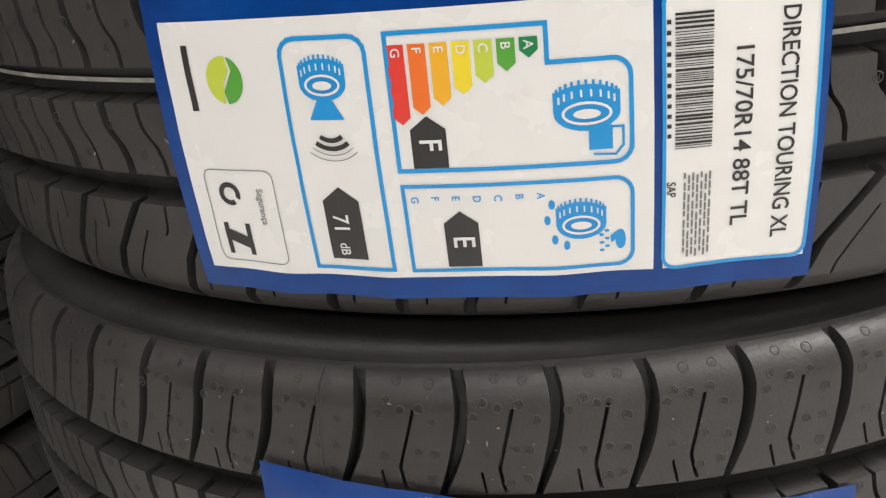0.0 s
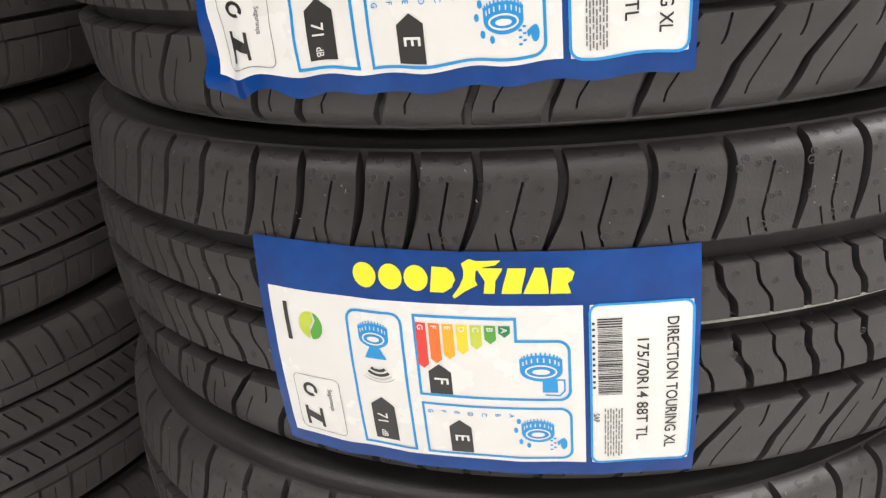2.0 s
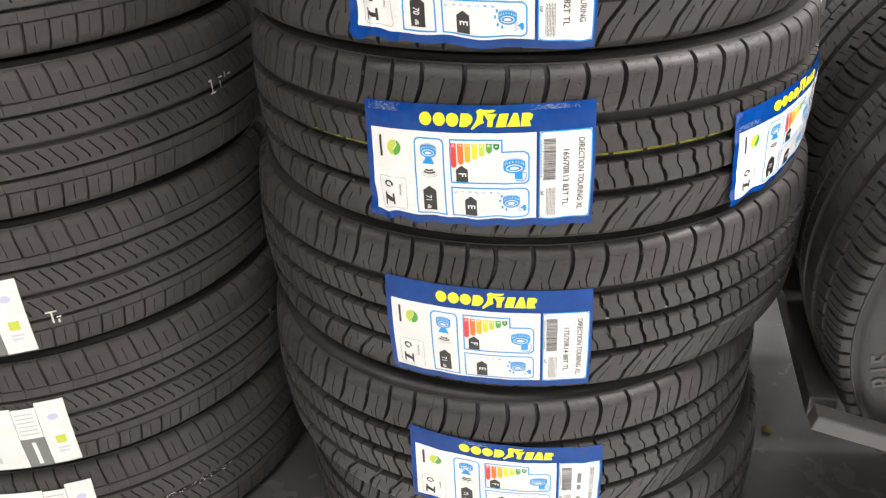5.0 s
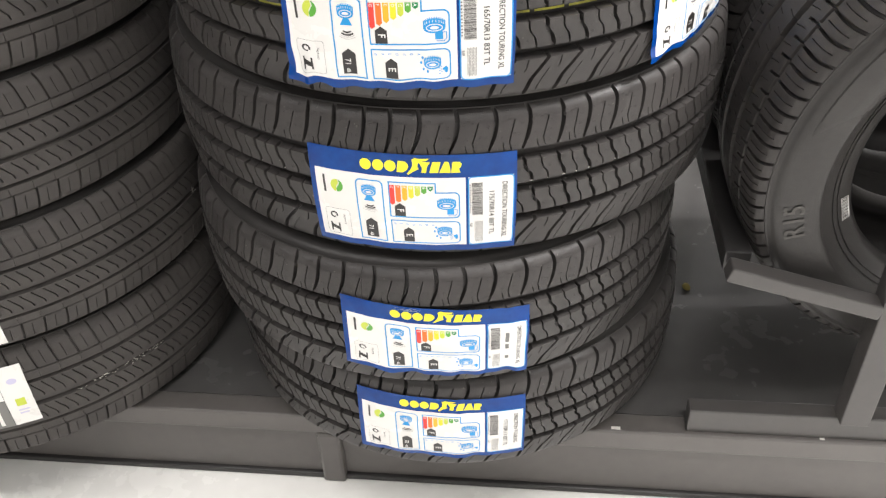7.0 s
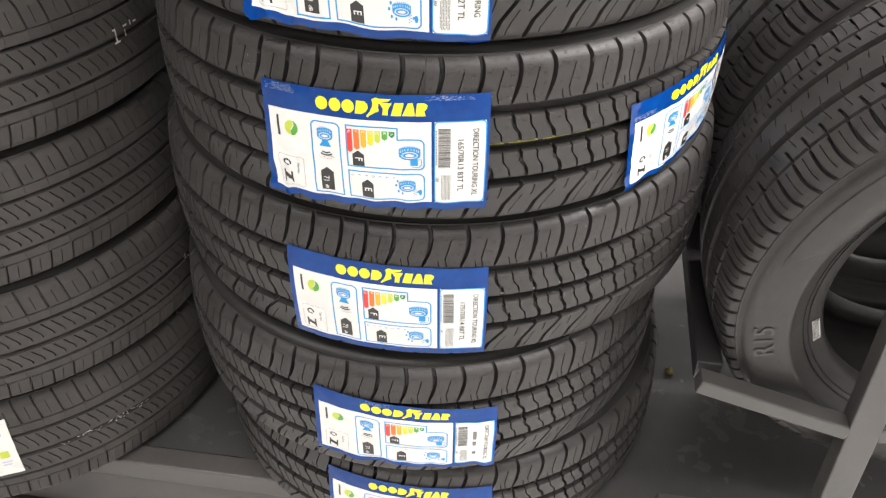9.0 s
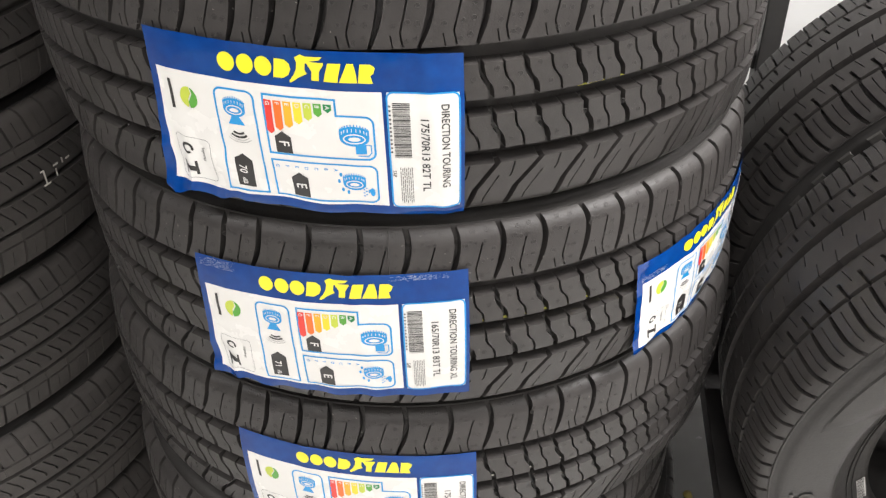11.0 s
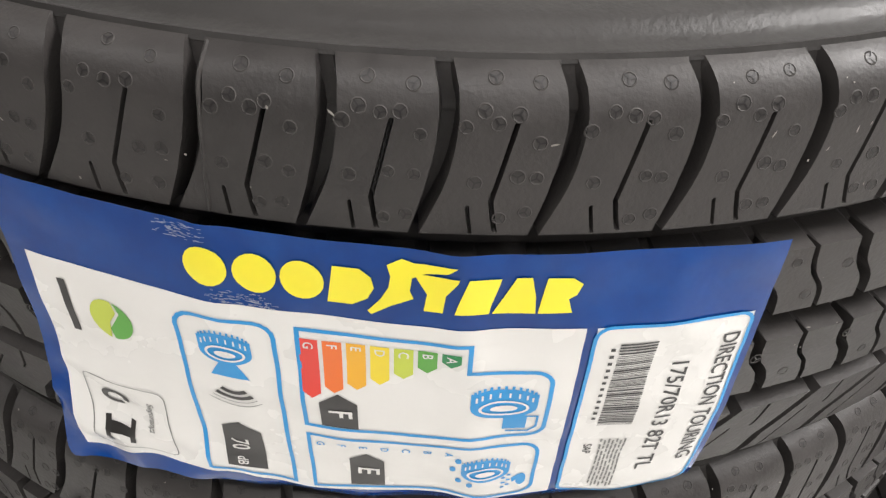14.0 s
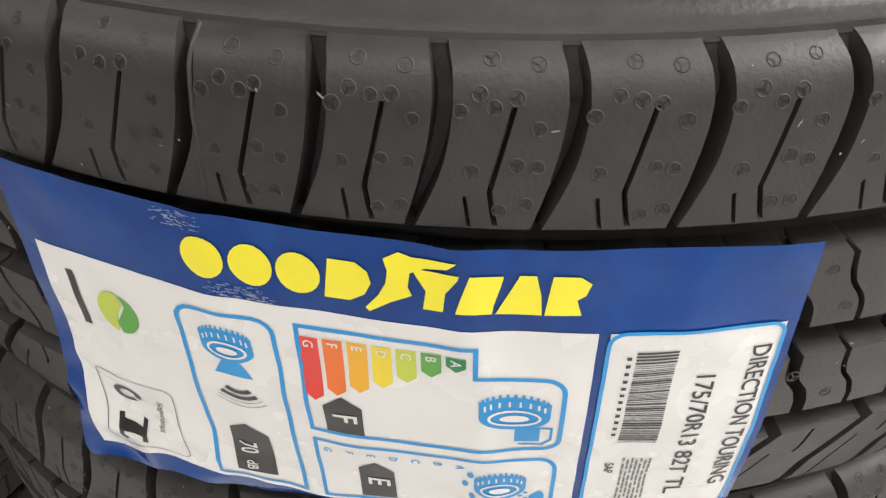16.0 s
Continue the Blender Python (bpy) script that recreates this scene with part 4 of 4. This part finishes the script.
def side_sticker(tyre, prof, edge, top, seed):
    """A white paper sticker in three fields that ends at the angle edge."""
    sh = Sheet(prof, edge, top, 0.0, seed, 0.0005, 0.0015)
    right = W / 2
    base = Ink()
    base.rect(right - 0.175, 0.0, right - 0.0595, 0.092)
    st = base.onto(sh, "sticker", PAPER, tyre, 0.0, "white paper sticker with small coloured fields")
    field = Ink()
    field.rect(right - 0.0320, -0.004, right, 0.092)
    field.onto(sh, "white_field", PAPER, st, 0.0002)
    field = Ink()
    field.rect(right - 0.0590, 0.002, right - 0.0325, 0.046)
    field.onto(sh, "barcode_field", PAPER, st, 0.0001)
    field = Ink()
    field.rect(right - 0.0590, 0.0465, right - 0.0325, 0.092)
    field.onto(sh, "dark_field", GREY_INK, st, 0.0001)
    ink = Ink()
    for i in range(6):
        ink.rect(right - 0.0565, 0.009 + 0.0058 * i, right - 0.036, 0.0105 + 0.0058 * i)
    ink.rect(right - 0.100, 0.070, right - 0.088, 0.080)
    ink.rect(right - 0.122, 0.030, right - 0.098, 0.034)
    ink.onto(sh, "grey_bars", GREY_SOFT, st, 0.0003)
    ink = Ink()
    ink.rect(right - 0.0480, 0.052, right - 0.0435, 0.088)
    ink.onto(sh, "white_stripe", PAPER, st, 0.0003)
    ink = Ink()
    ink.rect(right - 0.0210, 0.048, right - 0.0095, 0.060)
    ink.onto(sh, "lime_square", SCALE_COLOURS[4], st, 0.0004)
    ink = Ink()
    ink.oval(right - 0.016, 0.019, 0.006, 0.0045)
    ink.onto(sh, "lilac_mark", LILAC, st, 0.0004)
    for y0, y1, x1 in ((0.066, 0.0685, 0.0085), (0.0715, 0.074, 0.0105)):
        ink = Ink()
        ink.rect(right - 0.0215, y0, right - x1, y1)
        ink.onto(sh, "lilac_bar", LILAC, st, 0.0004)
    return st


def chalk_mark(tyre, prof, angle, a, strokes, seed):
    """White stencil strokes on the tread: (x, y, width, height) in millimetres round the place."""
    sh = Sheet(prof, angle, a, 0.0, seed, 0.0, 0.0)
    ink = Ink()
    for x, y, w, h in strokes:
        ink.rect(W / 2 + x / 1000, y / 1000, W / 2 + (x + w) / 1000, (y + h) / 1000)
    return ink.onto(sh, "stencil_mark", LINE_WHITE, tyre, -0.0005, "worn white stencil mark")


for i, (z, top) in enumerate(((0.2335, 0.299), (0.4095, 0.434), (0.575, 0.598))):
    side_sticker(*left_tyres[i], -60.5, min(top - z, 0.068), 21 + i)
BAR_ONE = [(-2, -8, 2, 16), (-5, -8, 3, 2), (-5, 7, 9, 2), (12, -7, 7, 2), (13, -2, 2, 8), (24, -9, 2, 6), (30, -6, 6, 2)]
chalk_mark(*left_tyres[3], -15.2, 0.004, BAR_ONE, 1)
chalk_mark(*left_tyres[2], -56.4, -0.031, [(-6, -8, 12, 2), (-1, -8, 2, 16), (4, 0, 5, 2), (5, 4, 2, 5)], 2)
chalk_mark(*left_tyres[1], -9.5, 0.001, [(-4, -3, 8, 1), (-2, 1, 4, 1), (0, -6, 1, 9), (5, 2, 4, 1)], 3)
rng = random.Random(3)
chalk_mark(*left_tyres[0], -40.0, 0.0, [(rng.uniform(-70, 60), rng.uniform(-4, 2), rng.uniform(1, 2.5), rng.uniform(0.6, 1.4)) for i in range(46)], 4)

# ---- the tyre rack ----
rack = tagged(empty("tyre_rack", pose(0.31, 0.35, DECK_Z)), "black square-tube steel rack holding upright tyres", "rack")


def rack_bar(name, a, b, w, h, label=""):
    o = Vector((0.31, 0.35, DECK_Z))
    return part(name, bar_bm(Vector(a) - o, Vector(b) - o, w, h), RACK_STEEL if name in ("foot_rail", "front_post", "front_rail") else BLACK_STEEL, rack, label)


rack_bar("foot_rail", (0.303, 0.361, 0.161), (1.15, 0.361, 0.161), 0.024, 0.040)
rack_bar("front_post", (0.506, 0.352, 0.18), (0.506, 0.352, 0.62), 0.036, 0.030)
rack_bar("front_rail", (0.312, 0.349, 0.420), (0.49, 0.349, 0.370), 0.024, 0.020)
rack_bar("front_rail", (0.522, 0.349, 0.370), (0.75, 0.349, 0.434), 0.024, 0.020)
rack_bar("side_rail", (0.326, 0.368, 0.416), (0.334, 1.06, 0.416), 0.030, 0.028)
rack_bar("back_post", (0.431, 1.10, 0.14), (0.438, 1.10, 1.5), 0.035, 0.03)
rack_bar("back_post", (0.565, 1.10, 0.14), (0.590, 1.10, 1.5), 0.035, 0.03)
rack_bar("back_rail", (0.335, 1.09, 0.645), (0.60, 1.14, 0.575), 0.022, 0.022)
facing = Vector((0.079, -0.988, -0.134)).normalized()
upright = facing.to_track_quat("Z", "Y").to_matrix().to_4x4()
for i, back in enumerate((0.0, 0.232)):
    place = Vector((0.624, 0.4685, 0.561)) - facing * back + Vector((0.008 * i, 0.0, 0.0))
    standing, prof = make_tyre("tyre", Matrix.Translation(place) @ upright, 0.318, 0.21, 0.198, rack_ribs(0.21 / 0.165), 0.0215, RUBBER, "black fifteen-inch tyre standing upright in a steel rack", "tyre", "tyres in the rack", 60 + i)
    line = sidewall_line(prof, 0.21, 0.198)
    outer = sorted((r, z) for r, z in line[:36] if z > 0.05)

    def on_sidewall(r, angle, lift):
        z = float(np.interp(r, [q[0] for q in outer], [q[1] for q in outer]))
        return r * math.cos(angle), r * math.sin(angle), z + lift

    if i == 0:
        gv, gf = glyphs("R15")
        k = 0.022 / 0.7
        mesh_object("raised_writing", [on_sidewall(0.258 + y * k, radians(199) - x * k / 0.258, 0.0012) for x, y, z in gv], gf, RAISED, standing, None, "raised rubber writing")
        # a smooth raised field that begins with a slanted end
        v, f, n = [], [], 48
        for j in range(n + 1):
            for r, lift in ((0.2255, -0.0006), (0.2270, 0.0016), (0.2420, 0.0018), (0.2600, 0.0018), (0.2780, 0.0016), (0.2795, -0.0006)):
                begin = 158 + (r - 0.2255) * 220
                v.append(on_sidewall(r, radians(begin + (20 - begin) * j / n), lift if j else -0.0006))
        for j in range(n):
            f += [(j * 6 + q, j * 6 + q + 1, j * 6 + q + 7, j * 6 + q + 6) for q in range(5)]
        mesh_object("raised_field", v, f, SIDEWALL, standing, 50, "smooth raised field of the sidewall")
    else:
        for j in range(9):  # the maker's raised word, as plain bars
            mid = radians(168 - 6.4 * j)
            v = [on_sidewall(r, mid + da / r, lift) for r, da, lift in ((0.2700, -0.0075, -0.0002), (0.2700, 0.0075, -0.0002), (0.2890, 0.0075, -0.0002), (0.2890, -0.0075, -0.0002), (0.2712, -0.0062, 0.0014), (0.2712, 0.0062, 0.0014), (0.2878, 0.0062, 0.0014), (0.2878, -0.0062, 0.0014))]
            mesh_object("raised_bar", v, [(4, 5, 6, 7), (0, 1, 5, 4), (1, 2, 6, 5), (2, 3, 7, 6), (3, 0, 4, 7)], RAISED, standing, None, "plain raised rubber bar")
    for r0 in (0.2175, 0.2235):
        v, f = lathe([(r0 - 0.0012, on_sidewall(r0, 0, 0)[2] - 0.001), (r0, on_sidewall(r0, 0, 0)[2] + 0.0015), (r0 + 0.0012, on_sidewall(r0, 0, 0)[2] - 0.001)], 128)
        mesh_object("moulded_ring", v, f, SIDEWALL, standing, 60)
    if i == 0:
        for name, mat, spans, w0, w1, lift in (("code_tag", PAPER, ((0.0, 1.0),), 0.0, 1.0, 0.0012), ("code_tag_bars", INK, tuple((0.04 + 0.07 * n, 0.07 + 0.07 * n + 0.015 * (n % 2)) for n in range(14)), 0.1, 0.9, 0.0016)):
            v, f = [], []
            for s0, s1 in spans:
                b = len(v)
                for ss, ww in ((s0, w0), (s1, w0), (s1, w1), (s0, w1)):
                    v.append(on_sidewall(0.2045 + 0.009 * ww, radians(202.5) - 0.036 * ss / 0.22, lift))
                f.append((b, b + 1, b + 2, b + 3))
            mesh_object(name, v, f, mat, standing, None, "small white barcode tag" if mat is PAPER else "black bars")

# ---- small things ----
bm = bmesh.new()
bmesh.ops.create_icosphere(bm, subdivisions=2, radius=0.007)
for v in bm.verts:
    v.co *= 1 + 0.35 * noise.noise(v.co * 180)
    v.co.z *= 0.7
crumb = part("crumb", bm, CRUMB, None, smooth=60)
crumb.location = (0.340, 0.646, DECK_Z + 0.004)
tagged(crumb, "small dry yellow-brown crumb lying on the deck", "crumb")

# ---- from the plan's units to metres ----
for ob in list(scene.collection.objects):
    if ob.parent is None and ob.type in ("MESH", "EMPTY"):
        ob.matrix_basis = Matrix.Scale(S, 4) @ ob.matrix_basis
